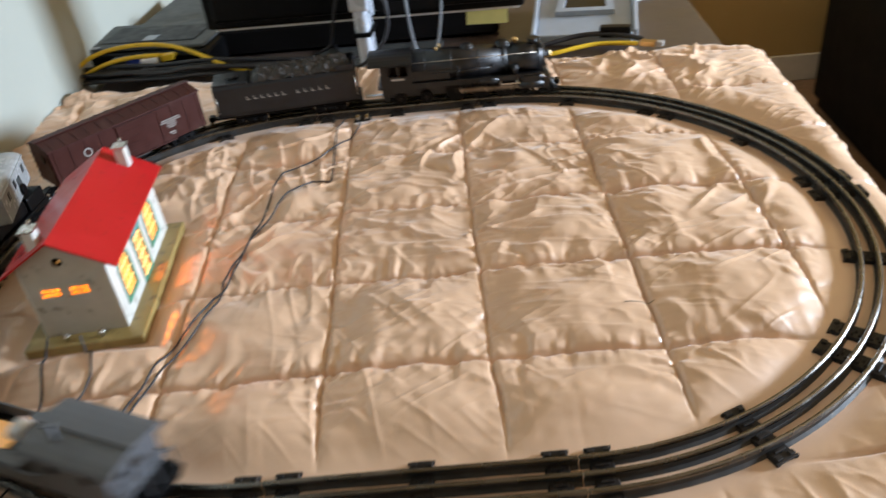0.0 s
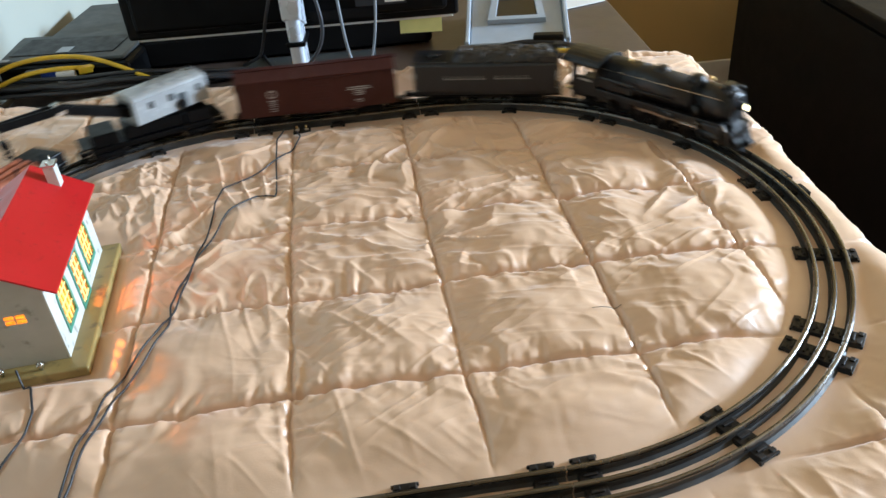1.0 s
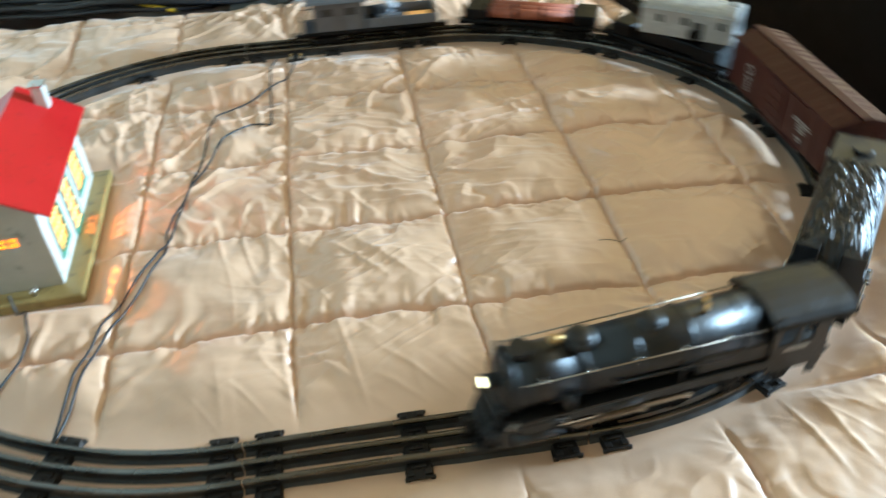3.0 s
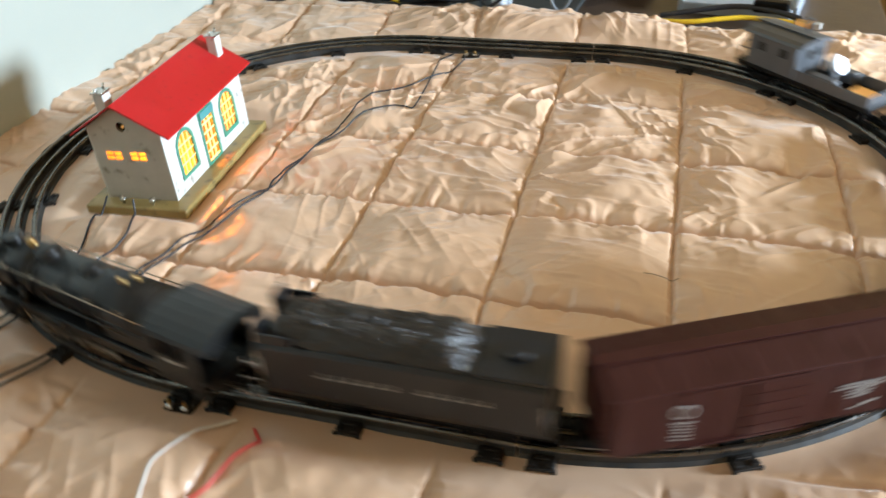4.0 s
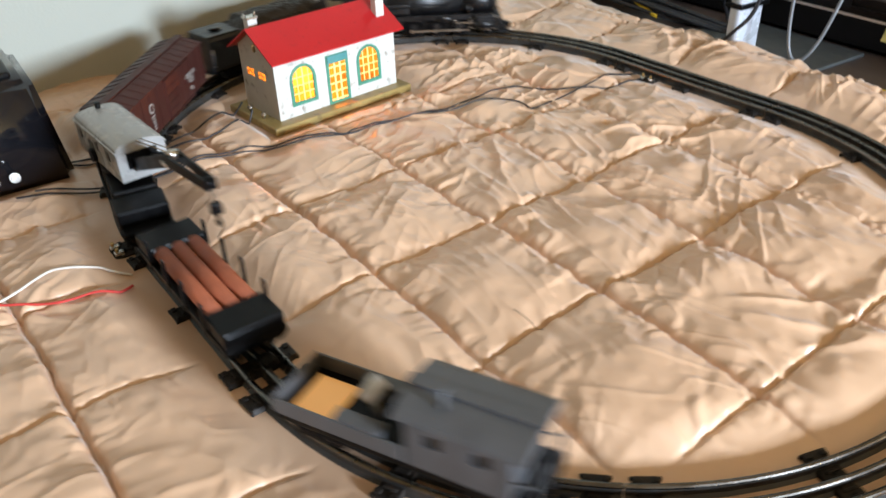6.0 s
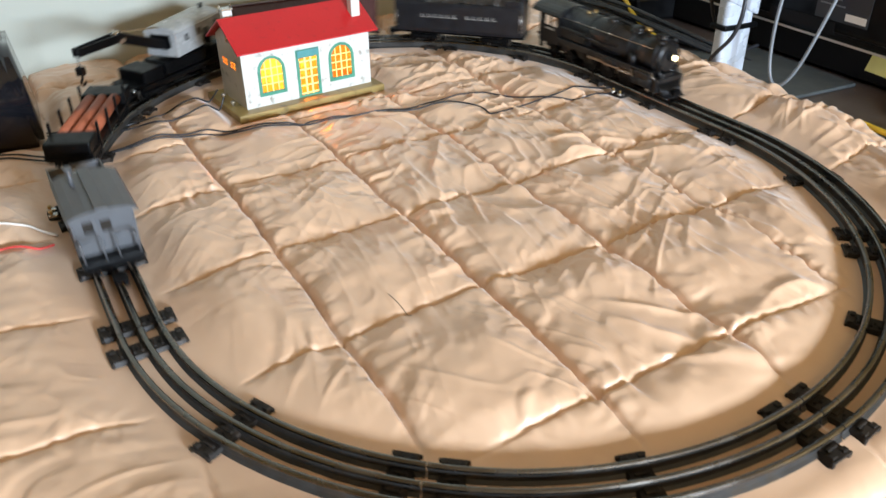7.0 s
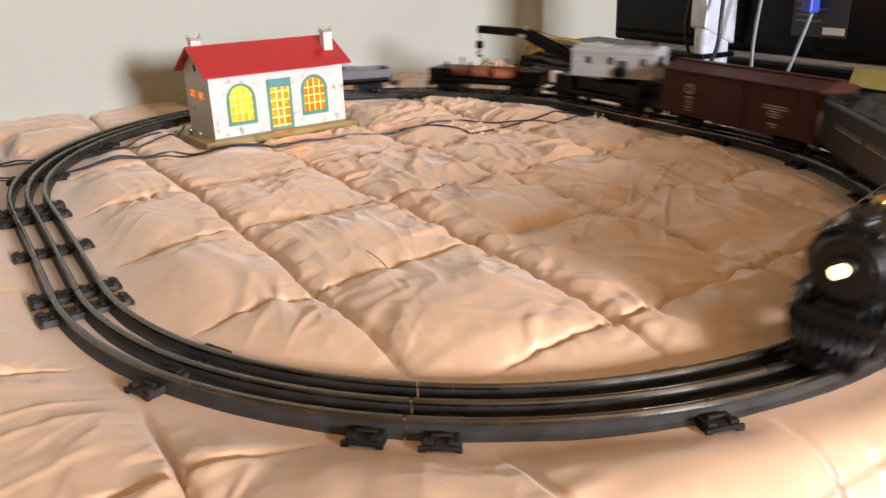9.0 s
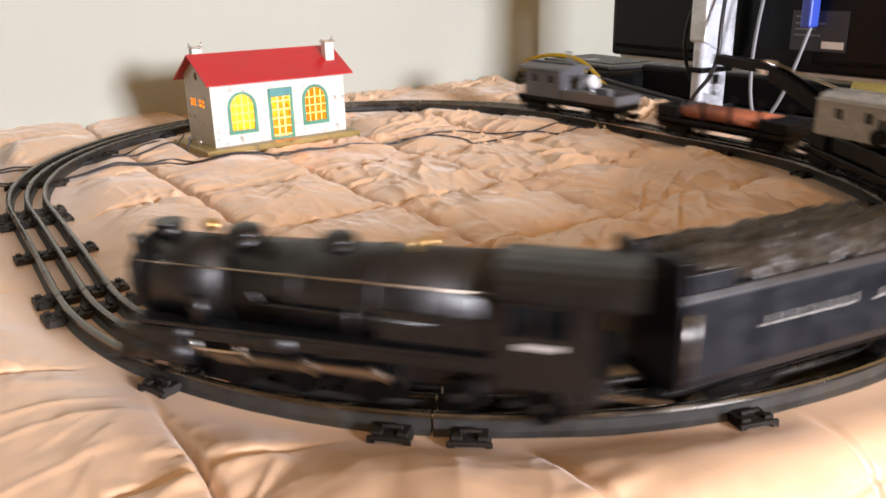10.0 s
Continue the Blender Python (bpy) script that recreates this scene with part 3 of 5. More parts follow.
# ---- station ----
def plate_with_holes(outer, holes, depth):
    """A plate in x, z with openings, thick along y from 0 to depth."""
    bm = bmesh.new()
    edges = []
    for loop in [outer, *holes]:
        vs = [bm.verts.new((x, 0, z)) for x, z in loop]
        edges += [bm.edges.new((vs[i], vs[(i + 1) % len(vs)])) for i in range(len(vs))]
    bmesh.ops.triangle_fill(bm, use_beauty=True, edges=edges)
    ext = bmesh.ops.extrude_face_region(bm, geom=bm.faces[:])
    bmesh.ops.translate(bm, verts=[v for v in ext["geom"] if isinstance(v, bmesh.types.BMVert)], vec=(0, depth, 0))
    bmesh.ops.recalc_face_normals(bm, faces=bm.faces)
    return bm


def arch(x, z0, z1, w, n=8):
    r = w / 2
    pts = [(x - r, z0), (x + r, z0)]
    for i in range(n + 1):
        a = math.pi * i / n
        pts.append((x + r * math.cos(a), z1 - r + r * math.sin(a)))
    return pts


def rect(x, z0, z1, w):
    return [(x - w / 2, z0), (x + w / 2, z0), (x + w / 2, z1), (x - w / 2, z1)]


def station():
    t = thing("toy_station", pose(-0.437, 0.879, 0.0, 0, 0, 97.5), "toy station with red roof, white walls and lit windows", "toy house")
    part("base_plate", box(-0.115, 0.115, -0.062, 0.062, -0.002, 0.009, 0.002), M["base"], t, "worn mustard metal base")
    zb, zt, zr = 0.009, 0.0975, 0.124
    fy, by, hx = -0.043, 0.043, 0.0985
    # front wall with two arched windows and a door
    wins = [(-0.054, 0.028, 0.074, 0.032), (0.055, 0.028, 0.074, 0.032)]
    holes = [arch(*w) for w in wins] + [rect(0.002, 0.0125, 0.066, 0.027)]
    w = part("front_wall", plate_with_holes([(-hx + 0.003, zb), (hx + 0.004, zb), (hx + 0.004, zt), (-hx + 0.003, zt)], holes, 0.0015), M["station"], t, "chipped white enamelled wall")
    w.location.y = fy
    for k, (x, z0, z1, ww) in enumerate(wins):
        f = part("window_frame", plate_with_holes(arch(x, z0 - 0.005, z1 + 0.004, ww + 0.009), [arch(x, z0, z1, ww)], 0.002), M["green"], w, "green window frame")
        f.location.y = -0.0012
        part("window_pane", plate_with_holes(arch(x, z0, z1, ww), [], 0.0004), M["pane_bright" if k == 0 else "pane"], w).location.y = 0.0008
        bm = box(x - 0.0008, x + 0.0008, -0.0006, 0.0006, z0, z1 - 0.001)
        for dx in (-ww / 3.6, ww / 3.6):
            box(x + dx - 0.0005, x + dx + 0.0005, -0.0006, 0.0005, z0, z1 - 0.004, bm=bm)
        for j in range(1, 4):
            z = z0 + (z1 - z0) * j / 4.2
            box(x - ww / 2, x + ww / 2, -0.0005, 0.0004, z - 0.0006, z + 0.0006, bm=bm)
        part("muntin", bm, M["muntin"], w)
    f = part("door_frame", plate_with_holes(rect(0.002, 0.0095, 0.078, 0.036), [rect(0.002, 0.0125, 0.066, 0.027)], 0.002), M["green"], w, "green door frame")
    f.location.y = -0.0012
    part("sign_panel", box(0.002 - 0.0165, 0.002 + 0.0165, -0.003, -0.0013, 0.0675, 0.077, 0.0004), M["teal"], w, "teal sign above the door")
    part("door_pane", plate_with_holes(rect(0.002, 0.0125, 0.066, 0.027), [], 0.0004), M["pane"], w).location.y = 0.0008
    bm = bmesh.new()
    for j in range(1, 3):
        x = 0.002 - 0.0135 + 0.027 * j / 3
        box(x - 0.0011, x + 0.0011, -0.0006, 0.0006, 0.0125, 0.066, bm=bm)
    for j in range(0, 5):
        z = 0.0145 + j * 0.0115
        box(0.002 - 0.0135, 0.002 + 0.0135, -0.0005, 0.0005, z - 0.0009, z + 0.0009, bm=bm)
    part("muntin", bm, M["muntin"], w)
    bw = part("back_wall", plate_with_holes([(-hx + 0.003, zb), (hx + 0.004, zb), (hx + 0.004, zt), (-hx + 0.003, zt)], [], 0.0015), M["station"], t)
    bw.location.y = by - 0.0015
    # end walls with a gable
    for sx in (-1, 1):
        gable = [(fy + 0.0016, zb), (by - 0.0016, zb), (by - 0.0016, zt), (0, zr - 0.0015), (fy + 0.0016, zt)]
        holes = []
        if sx < 0:
            holes = [rect(-0.010, 0.058, 0.068, 0.019), rect(0.019, 0.058, 0.068, 0.019), [(0.001 + 0.0055 * math.cos(a * math.pi / 6), 0.098 + 0.0055 * math.sin(a * math.pi / 6)) for a in range(12)]]
        e = part("end_wall", plate_with_holes(gable, holes, 0.0015), M["end_wall"], t, "grey enamelled end wall")
        e.matrix_basis = pose(hx + 0.0025 if sx > 0 else -hx + 0.003, 0, 0, 0, 0, 90) @ pose(0, -0.0015, 0)
        if sx < 0:
            for y in (-0.010, 0.019):
                part("small_window", plate_with_holes(rect(y, 0.058, 0.068, 0.019), [], 0.0004), M["pane_dim"], e).location.y = 0.0006
                bm = box(y - 0.0007, y + 0.0007, 0.0002, 0.0012, 0.058, 0.068)
                box(y - 0.0095, y + 0.0095, 0.0002, 0.0011, 0.0625, 0.0635, bm=bm)
                part("muntin", bm, M["end_wall"], e)
            part("vent_lamp", ball((0.001, -0.0025, 0.0965), 0.0017), M["lit_deck"], e, "dim bulb in the round vent")
            # added dark disc that stops the bulb's light leaking through the vent
            part("vent_light_stop", rod((0.001, -0.0125, 0.098), (0.001, -0.0052, 0.098), 0.0085, n=16), M["dark"], e)
    # added plate that keeps the bulb's light out of the roof space
    part("attic_light_stop", box(-hx + 0.006, hx, fy + 0.003, by - 0.003, 0.0865, 0.0875), M["end_wall"], t)
    # roof
    prof = [(-0.058, 0.0895), (0.0, zr), (0.058, 0.0895), (0.058, 0.0915), (0.0, zr + 0.0022), (-0.058, 0.0915)]
    part("roof", prism(prof, -0.105, 0.110), M["roof"], t, "glossy red sheet-metal roof")
    for x, y, z0 in ((0.090, -0.026, 0.100), (-0.084, 0.020, 0.104)):
        c = part("chimney", box(x - 0.007, x + 0.007, y - 0.006, y + 0.006, z0, 0.132, 0.0008), M["station"], t, "white chimney")
        bm = box(x - 0.0085, x + 0.0085, y - 0.0075, y + 0.0075, 0.1322, 0.1345, 0.0006)
        for d in (-0.006, 0.006):
            rod((x + d, y, 0.1345), (x + d * 1.5, y, 0.139), 0.0012, bm, n=8)
        part("chimney_cap", bm, M["nickel"], c)
    for y in (-0.018, 0.018):
        bp = part("binding_post", rod((-0.106, y, 0.009), (-0.106, y, 0.018), 0.0016, n=10), M["nickel"], t)
        part("thumb_nut", rod((-0.106, y, 0.0135), (-0.106, y, 0.0165), 0.0035, n=12), M["nickel"], bp)
    return t


station()
glow = bpy.data.lights.new("station_bulb", "POINT")
glow.energy, glow.color, glow.shadow_soft_size = 1.9, (1.0, 0.55, 0.2), 0.003
new("station_bulb", glow).location = (-0.437, 0.879, 0.055)


def transformer():
    t = thing("transformer", pose(-0.49, 0.445, -0.002), "glossy black train transformer with a red lever", "transformer")
    bm = bmesh.new()
    bmesh.ops.create_cube(bm, size=1)
    for v in bm.verts:
        top = v.co.z > 0
        v.co = Vector((v.co.x * (0.15 if top else 0.176), v.co.y * (0.145 if top else 0.176), 0.125 if top else 0.0))
    bmesh.ops.bevel(bm, geom=bm.edges[:], offset=0.009, segments=3, affect="EDGES")
    part("case", bm, M["gloss"], t, smooth=True)
    part("top_plate", box(-0.06, 0.06, -0.055, 0.055, 0.125, 0.133, 0.003), M["plastic"], t)
    lever = part("lever", rod((0.03, 0.04, 0.133), (0.034, 0.044, 0.162), 0.006, r2=0.009, n=16), M["plastic"], t)
    part("lever_cap", rod((0.034, 0.044, 0.162), (0.0346, 0.0446, 0.167), 0.0098, n=16), M["red"], lever, "red lever cap")
    for y, c in ((-0.02, "nickel"), (0.0, "red"), (0.022, "nickel")):
        p = part("binding_post", rod((0.083, y, 0.022), (0.096, y, 0.024), 0.004, n=12), M[c], t)
        part("thumb_nut", rod((0.090, y, 0.023), (0.0935, y, 0.0235), 0.006, n=12), M["nickel"], p)


transformer()

# ---- desk and what stands on it ----
desk = thing("desk", pose(0, 0, 0), "dark brown desk behind the bed", "desk")
part("desktop", box(-0.745, 0.415, 1.515, 2.2, -0.045, -0.012, 0.003), M["desk"], desk)
for x in (-0.72, 0.37):
    part("side_panel", box(x, x + 0.03, 1.53, 2.18, Z0, -0.0455, 0.002), M["desk"], desk)
part("back_panel", box(-0.689, 0.369, 2.15, 2.17, Z0 + 0.2, -0.0455, 0.002), M["desk"], desk)

mon = thing("monitor", pose(-0.215, 1.56, -0.012, 0, 0, -2), "black computer monitor seen from behind on a silver stand", "monitor")
bm = box(-0.297, 0.29, 0.012, 0.032, 0.085, 0.44, 0.006)
box(-0.277, 0.27, -0.004, 0.0125, 0.10, 0.425, 0.008, bm)
part("screen_housing", bm, M["plastic"], mon)
part("vesa_plate", box(-0.06, 0.06, -0.022, -0.0045, 0.20, 0.32, 0.006), M["plastic"], mon)
col = part("stand_column", box(-0.001, 0.023, -0.082, -0.026, 0.004, 0.36, 0.008, seg=4), M["silver"], mon, "brushed silver stand column")
sleeve = prism([(-0.085, 0.128), (-0.022, 0.100), (-0.022, 0.37), (-0.085, 0.37)], -0.0045, 0.0265, bevel=0.003)
part("stand_sleeve", sleeve, M["silver"], col)
part("cable_strap", box(-0.0055, 0.0275, -0.086, -0.021, 0.082, 0.090, 0.002), M["plastic"], col)
part("stand_base", box(-0.11, 0.13, -0.075, 0.10, 0.0, 0.006, 0.002), M["darkgrey"], mon)
lab = part("rating_label", box(0.112, 0.200, -0.0052, -0.0042, 0.118, 0.172), M["bluish"], mon)
for z, w in ((0.164, 0.026), (0.155, 0.048), (0.147, 0.034), (0.139, 0.042)):
    part("print_bar", box(0.118, 0.118 + w, -0.0058, -0.0053, z - 0.0009, z + 0.0009), M["cable_grey"], lab)
part("white_sticker", box(0.163, 0.197, -0.0056, -0.0053, 0.122, 0.1315), M["paper"], lab)
part("port_recess", box(0.03, 0.15, -0.0054, -0.0044, 0.10, 0.116), M["dark"], mon)
# added strip, stands in for the pale wall visible under the housing
part("wall_gap_strip", box(-0.285, 0.28, 0.026, 0.034, 0.0785, 0.0845, 0.001), M["paper"], mon, "pale strip standing in for the wall below the monitor")
plug = part("video_plug", box(0.140, 0.156, -0.026, -0.006, 0.150, 0.190, 0.003), M["blue"], mon, "blue video plug")
cord("grey_cable", [(-0.135, 1.53, 0.2), (-0.13, 1.505, 0.12), (-0.122, 1.50, 0.03), (-0.104, 1.502, 0.002), (-0.082, 1.51, 0.03), (-0.070, 1.525, 0.09), (-0.067, 1.542, 0.138)], 0.0026, M["cable_grey"], "grey video cable hanging in a loop", "cable")
cord("black_cable", [(-0.18, 1.50, 0.20), (-0.16, 1.47, 0.15), (-0.155, 1.465, 0.08), (-0.20, 1.46, 0.03), (-0.25, 1.52, 0.0), (-0.30, 1.68, -0.006)], 0.003, M["wire"], "black cable looped round the stand", "cable")
cord("black_cable", [(-0.235, 1.49, 0.16), (-0.25, 1.49, 0.12), (-0.27, 1.53, 0.06), (-0.29, 1.58, 0.02), (-0.33, 1.63, -0.004)], 0.0028, M["wire"], "black cable looped round the stand", "cable")

bar = thing("sound_bar", pose(-0.25, 1.72, -0.012), "long black sound bar on the desk", "speaker")
part("bar_case", box(-0.28, 0.28, -0.045, 0.045, 0, 0.06, 0.012, seg=3), M["plastic"], bar, smooth=False)
part("grille", box(-0.265, 0.265, -0.047, -0.0455, 0.008, 0.05), M["dark"], bar)

disc = thing("external_drive", pose(-0.655, 1.685, -0.012, 0, 0, -6), "black plastic drive unit with a ribbed lid", "drive unit")
part("case", box(-0.14, 0.14, -0.085, 0.085, 0.0, 0.05, 0.008), M["plastic"], disc)
lid = part("lid", box(-0.13, 0.13, -0.075, 0.075, 0.0505, 0.058, 0.004), M["darkgrey"], disc)
part("lid_panel", box(-0.10, 0.10, -0.045, 0.05, 0.0582, 0.0595, 0.0008), M["plastic"], lid)
part("badge", box(-0.012, 0.012, -0.04, -0.01, 0.0596, 0.0605, 0.0004), M["grey"], lid)
part("port_label", box(-0.12, -0.09, -0.072, -0.06, 0.0582, 0.0586), M["grey"], lid)
case = thing("grey_case", pose(-0.60, 1.93, -0.012, 0, 0, -4), "flat grey equipment case behind the drive", "case")
part("case_body", box(-0.15, 0.17, -0.13, 0.13, 0, 0.035, 0.006), M["darkgrey"], case)
spk = thing("desk_speaker", pose(-0.50, 1.84, 0.025), "round dark speaker on the case", "speaker")
part("body", rod((0, 0, 0), (0, 0, 0.03), 0.045, r2=0.035, n=28), M["darkgrey"], spk)
part("dome", ball((0, 0, 0.03), 0.034, sz=0.4, n=20), M["plastic"], spk)
cord("yellow_network_cable", [(-0.80, 1.55, 0.0), (-0.77, 1.56, 0.04), (-0.70, 1.575, 0.062), (-0.60, 1.575, 0.062), (-0.53, 1.56, 0.04), (-0.47, 1.545, 0.01), (-0.42, 1.55, -0.004)], 0.004, M["yellow"], "yellow network cable in a loose loop", "cable")
cord("yellow_network_cable", [(-0.80, 1.56, 0.0), (-0.76, 1.555, 0.02), (-0.70, 1.555, 0.042), (-0.64, 1.56, 0.046), (-0.60, 1.57, 0.04), (-0.59, 1.60, 0.03)], 0.004, M["yellow"], "yellow network cable plugged into the drive", "cable")
pl = thing("network_plug", pose(-0.598, 1.575, 0.035, 0, 0, 20), "yellow network plug beside the drive", "plug")
part("plug_body", box(-0.012, 0.012, -0.008, 0.008, -0.006, 0.006, 0.002), M["yellow"], pl)
for k in range(7):
    y, z = 1.525 + 0.012 * (k % 4), 0.004 + 0.006 * (k // 2)
    w = 0.02 * math.sin(k * 2.1)
    cord("black_cable", [(-0.79, y + 0.03, z), (-0.70, y + w, z + 0.012), (-0.60, y - 0.5 * w, z + 0.006), (-0.52, y + w * 0.7, z + 0.01), (-0.44, y + 0.02, z - 0.004), (-0.36 + 0.02 * k, y + 0.05, -0.008)], 0.004, M["wire"], "black power cable in a heap on the desk", "cable", kind="")
for x, y, c, lb in ((-0.66, 1.575, "blue", "blue cable plug in the heap"), (-0.63, 1.565, "paper", "white cable plug in the heap"), (-0.69, 1.58, "darkgrey", "grey cable plug in the heap")):
    p = thing("cable_plug", pose(x, y, 0.03, 0, 0, 12), lb, "plug")
    part("plug_body", box(-0.016, 0.016, -0.009, 0.009, -0.01, 0.01, 0.003), M[c], p)

cr = thing("phone_cradle", pose(0.195, 1.68, -0.012, 0, 0, -8), "pale grey plastic cradle with a dark screen recess", "cradle")
part("cradle_base", prism([(-0.10, 0), (0.10, 0), (0.10, 0.05), (0.085, 0.055), (-0.09, 0.014), (-0.10, 0.010)], -0.088, 0.088, bevel=0.003), M["grey"], cr)
for sx in (-1, 1):
    part("side_flange", prism([(-0.104, 0.0), (0.103, 0.0), (0.106, 0.085), (0.085, 0.074), (0.03, 0.056), (-0.05, 0.034), (-0.104, 0.024)], sx * 0.0925 - 0.004, sx * 0.0925 + 0.004, bevel=0.002), M["grey"], cr)
part("front_lip", box(-0.088, 0.088, -0.108, -0.1005, 0.0, 0.021, 0.003), M["grey"], cr)
sl = math.atan2(0.041, 0.175)
rim = part("recess_rim", plate_with_holes([(-0.055, -0.03), (0.055, -0.03), (0.045, 0.075), (-0.045, 0.075)], [[(-0.04, -0.018), (0.04, -0.018), (0.034, 0.062), (-0.034, 0.062)]], 0.010), M["grey"], cr)
rim.matrix_basis = pose(0, 0.0, 0.046, -90 + math.degrees(sl), 0, 0)
rec = part("recess", box(-0.042, 0.042, -0.02, 0.065, -0.001, 0.001), M["gloss"], cr)
rec.matrix_basis = pose(0, 0.0, 0.0385, math.degrees(sl), 0, 0)
paper = thing("paper_sheet", pose(0.335, 1.86, -0.0105, 0, 0, 20), "white paper sheet on the desk", "paper")
part("sheet", box(-0.06, 0.06, -0.05, 0.05, 0, 0.0012), M["paper"], paper)
nt = thing("sticky_note", pose(0.008, 1.60, 0.075, -20, 0, -6), "pale yellow sticky note hanging from the monitor", "note")
part("note_sheet", box(-0.038, 0.038, -0.0005, 0.0005, -0.038, 0.038), M["note"], nt)
cord("yellow_network_cable", [(0.02, 1.53, -0.008), (0.10, 1.515, -0.006), (0.16, 1.53, 0.0), (0.21, 1.54, 0.002), (0.27, 1.525, 0.0)], 0.004, M["yellow"], "yellow network cable beside the cradle", "cable")
pl = thing("network_plug", pose(0.285, 1.512, 0.004, 0, 0, -25), "clear network plug on the yellow cable", "plug")
part("plug_body", box(-0.014, 0.014, -0.006, 0.006, -0.005, 0.005, 0.0015), M["brass"], pl)
part("plug_tip", box(0.0145, 0.026, -0.006, 0.006, -0.004, 0.005, 0.001), M["letter"], pl)
cord("black_cable", [(0.06, 1.55, -0.006), (0.12, 1.555, 0.004), (0.18, 1.565, 0.012), (0.24, 1.55, 0.012), (0.28, 1.535, 0.004)], 0.0045, M["wire"], "black cable with a thick plug", "cable")
ad = thing("power_plug", pose(0.235, 1.56, 0.012, 0, 0, -12), "black power plug beside the cradle", "plug")
part("plug_body", box(-0.028, 0.028, -0.011, 0.011, -0.008, 0.012, 0.004), M["plastic"], ad)

cab = thing("dark_cabinet", pose(1.005, 0.95, Z0), "black wooden cabinet standing on the carpet", "cabinet")
part("body", box(0.012, 0.55, 0.0, 1.6, 0.03, 0.50, 0.006), M["dark"], cab)
part("side_panel", box(0.0, 0.0115, 0.02, 1.58, 0.04, 0.49, 0.002), M["dark"], cab)
part("top", box(-0.01, 0.56, -0.01, 1.61, 0.501, 0.53, 0.006), M["dark"], cab)
part("plinth", box(0.02, 0.54, 0.02, 1.58, 0.0, 0.0295), M["dark"], cab)


# ---- train: x ahead, y to the left, z up from the rail heads ----
SPEED_ROWS = [(0.0, 0.250), (0.5, 0.446), (1.5, 0.848), (2.0, 1.042), (2.5, 1.228), (3.0, 1.412), (3.2, 1.493), (4.5, 2.028), (5.0, 2.20), (6.5, 2.745), (7.0, 2.925), (7.5, 3.108), (8.0, 3.30), (9.0, 3.72), (9.5, 3.915), (10.0, 4.115)]
ROLLING = []  # (part, radius, x, y, z): what turns with the way gone
RODS = []
DRIVER = 0.0165  # radius of the driving wheels
SWINGING = []  # the crane's cab and boom
SWING_ROWS = [(0.0, 18), (1.2, 19), (2.5, 18), (4.5, 19), (5.0, 14.5), (6.5, 12), (7.5, 10), (8.5, 20), (9.0, 23), (10.0, 23)]


def wheelset(parent, x, r, z=None, gauge=0.0163, spin=True, label="", mat="plastic", tyre="nickel", name="wheelset"):
    bm = bmesh.new()
    for sy in (-1, 1):
        rod((0, sy * (gauge - 0.003), 0), (0, sy * (gauge + 0.0022), 0), r, bm, n=20, mat=0)
        rod((0, sy * (gauge - 0.0042), 0), (0, sy * (gauge - 0.003), 0), r * 1.12, bm, n=20, mat=1)
        rod((0, sy * (gauge + 0.0021), 0), (0, sy * (gauge + 0.0029), 0), r * 0.3, bm, n=10, mat=1)
        for k in range(4):
            a = k * math.pi / 2
            own = box(-r * 0.1, r * 0.1, sy * (gauge + 0.0024) - 0.0004, sy * (gauge + 0.0024) + 0.0004, r * 0.3, r * 0.85)
            merge(own, bm, 0, Matrix.Rotation(a, 4, "Y"))
    rod((0, -gauge, 0), (0, gauge, 0), 0.0016, bm, n=8, mat=1)
    w = part(name, bm, None, parent, label, mats=[M[mat], M[tyre]])
    w.location = (x, 0, r if z is None else z)
    if spin:
        ROLLING.append((w, r, x, r if z is None else z))
    return w


def truck(parent, x, r=0.0085, base=0.030):
    t = new("truck")
    t.parent = parent
    t.location = (x, 0, 0)
    bm = bmesh.new()
    for sy in (-1, 1):
        y = sy * 0.0205
        box(-base / 2 - 0.006, base / 2 + 0.006, y - 0.0015, y + 0.0015, 0.0085, 0.0125, 0.0006, bm, 1)
        box(-0.008, 0.008, y - 0.002, y + 0.002, 0.004, 0.0125, 0.0008, bm, 1)
        for sx in (-1, 1):
            box(sx * base / 2 - 0.0045, sx * base / 2 + 0.0045, y - 0.0025, y + 0.0025, 0.0045, 0.0125, 0.0008, bm, 1)
        for d in (-0.003, 0.003):
            rod((d, y + sy * 0.001, 0.004), (d, y + sy * 0.001, 0.011), 0.0018, bm, n=8)
    box(-0.006, 0.006, -0.019, 0.019, 0.010, 0.0145, 0.001, bm, 1)
    part("side_frame", bm, M["plastic"], t)
    for sx in (-1, 1):
        wheelset(t, sx * base / 2, r)
    return t


def coupler(parent, x, d, z=0.009):
    bm = box(min(x, x + d * 0.016), max(x, x + d * 0.016), -0.0035, 0.0035, z - 0.002, z + 0.002, 0.0006, None, 1)
    box(x + d * 0.012 - 0.004, x + d * 0.012 + 0.006, -0.0065, 0.0065, z - 0.0035, z + 0.0045, 0.0015, bm, 1)
    rod((x + d * 0.012, -0.004, z - 0.009), (x + d * 0.012, -0.004, z - 0.003), 0.0025, bm, n=10)
    return part("coupler", bm, M["plastic"], parent)


def bars(parent, y, z, spans, h, mat="letter", name="lettering", away=1):
    """Rows of lettering that cannot be read, as bars: spans of x."""
    for a, b in spans:
        part(name, box(a, b, y - 0.0002, y + 0.0002, z - h / 2, z + h / 2), M[mat], parent)


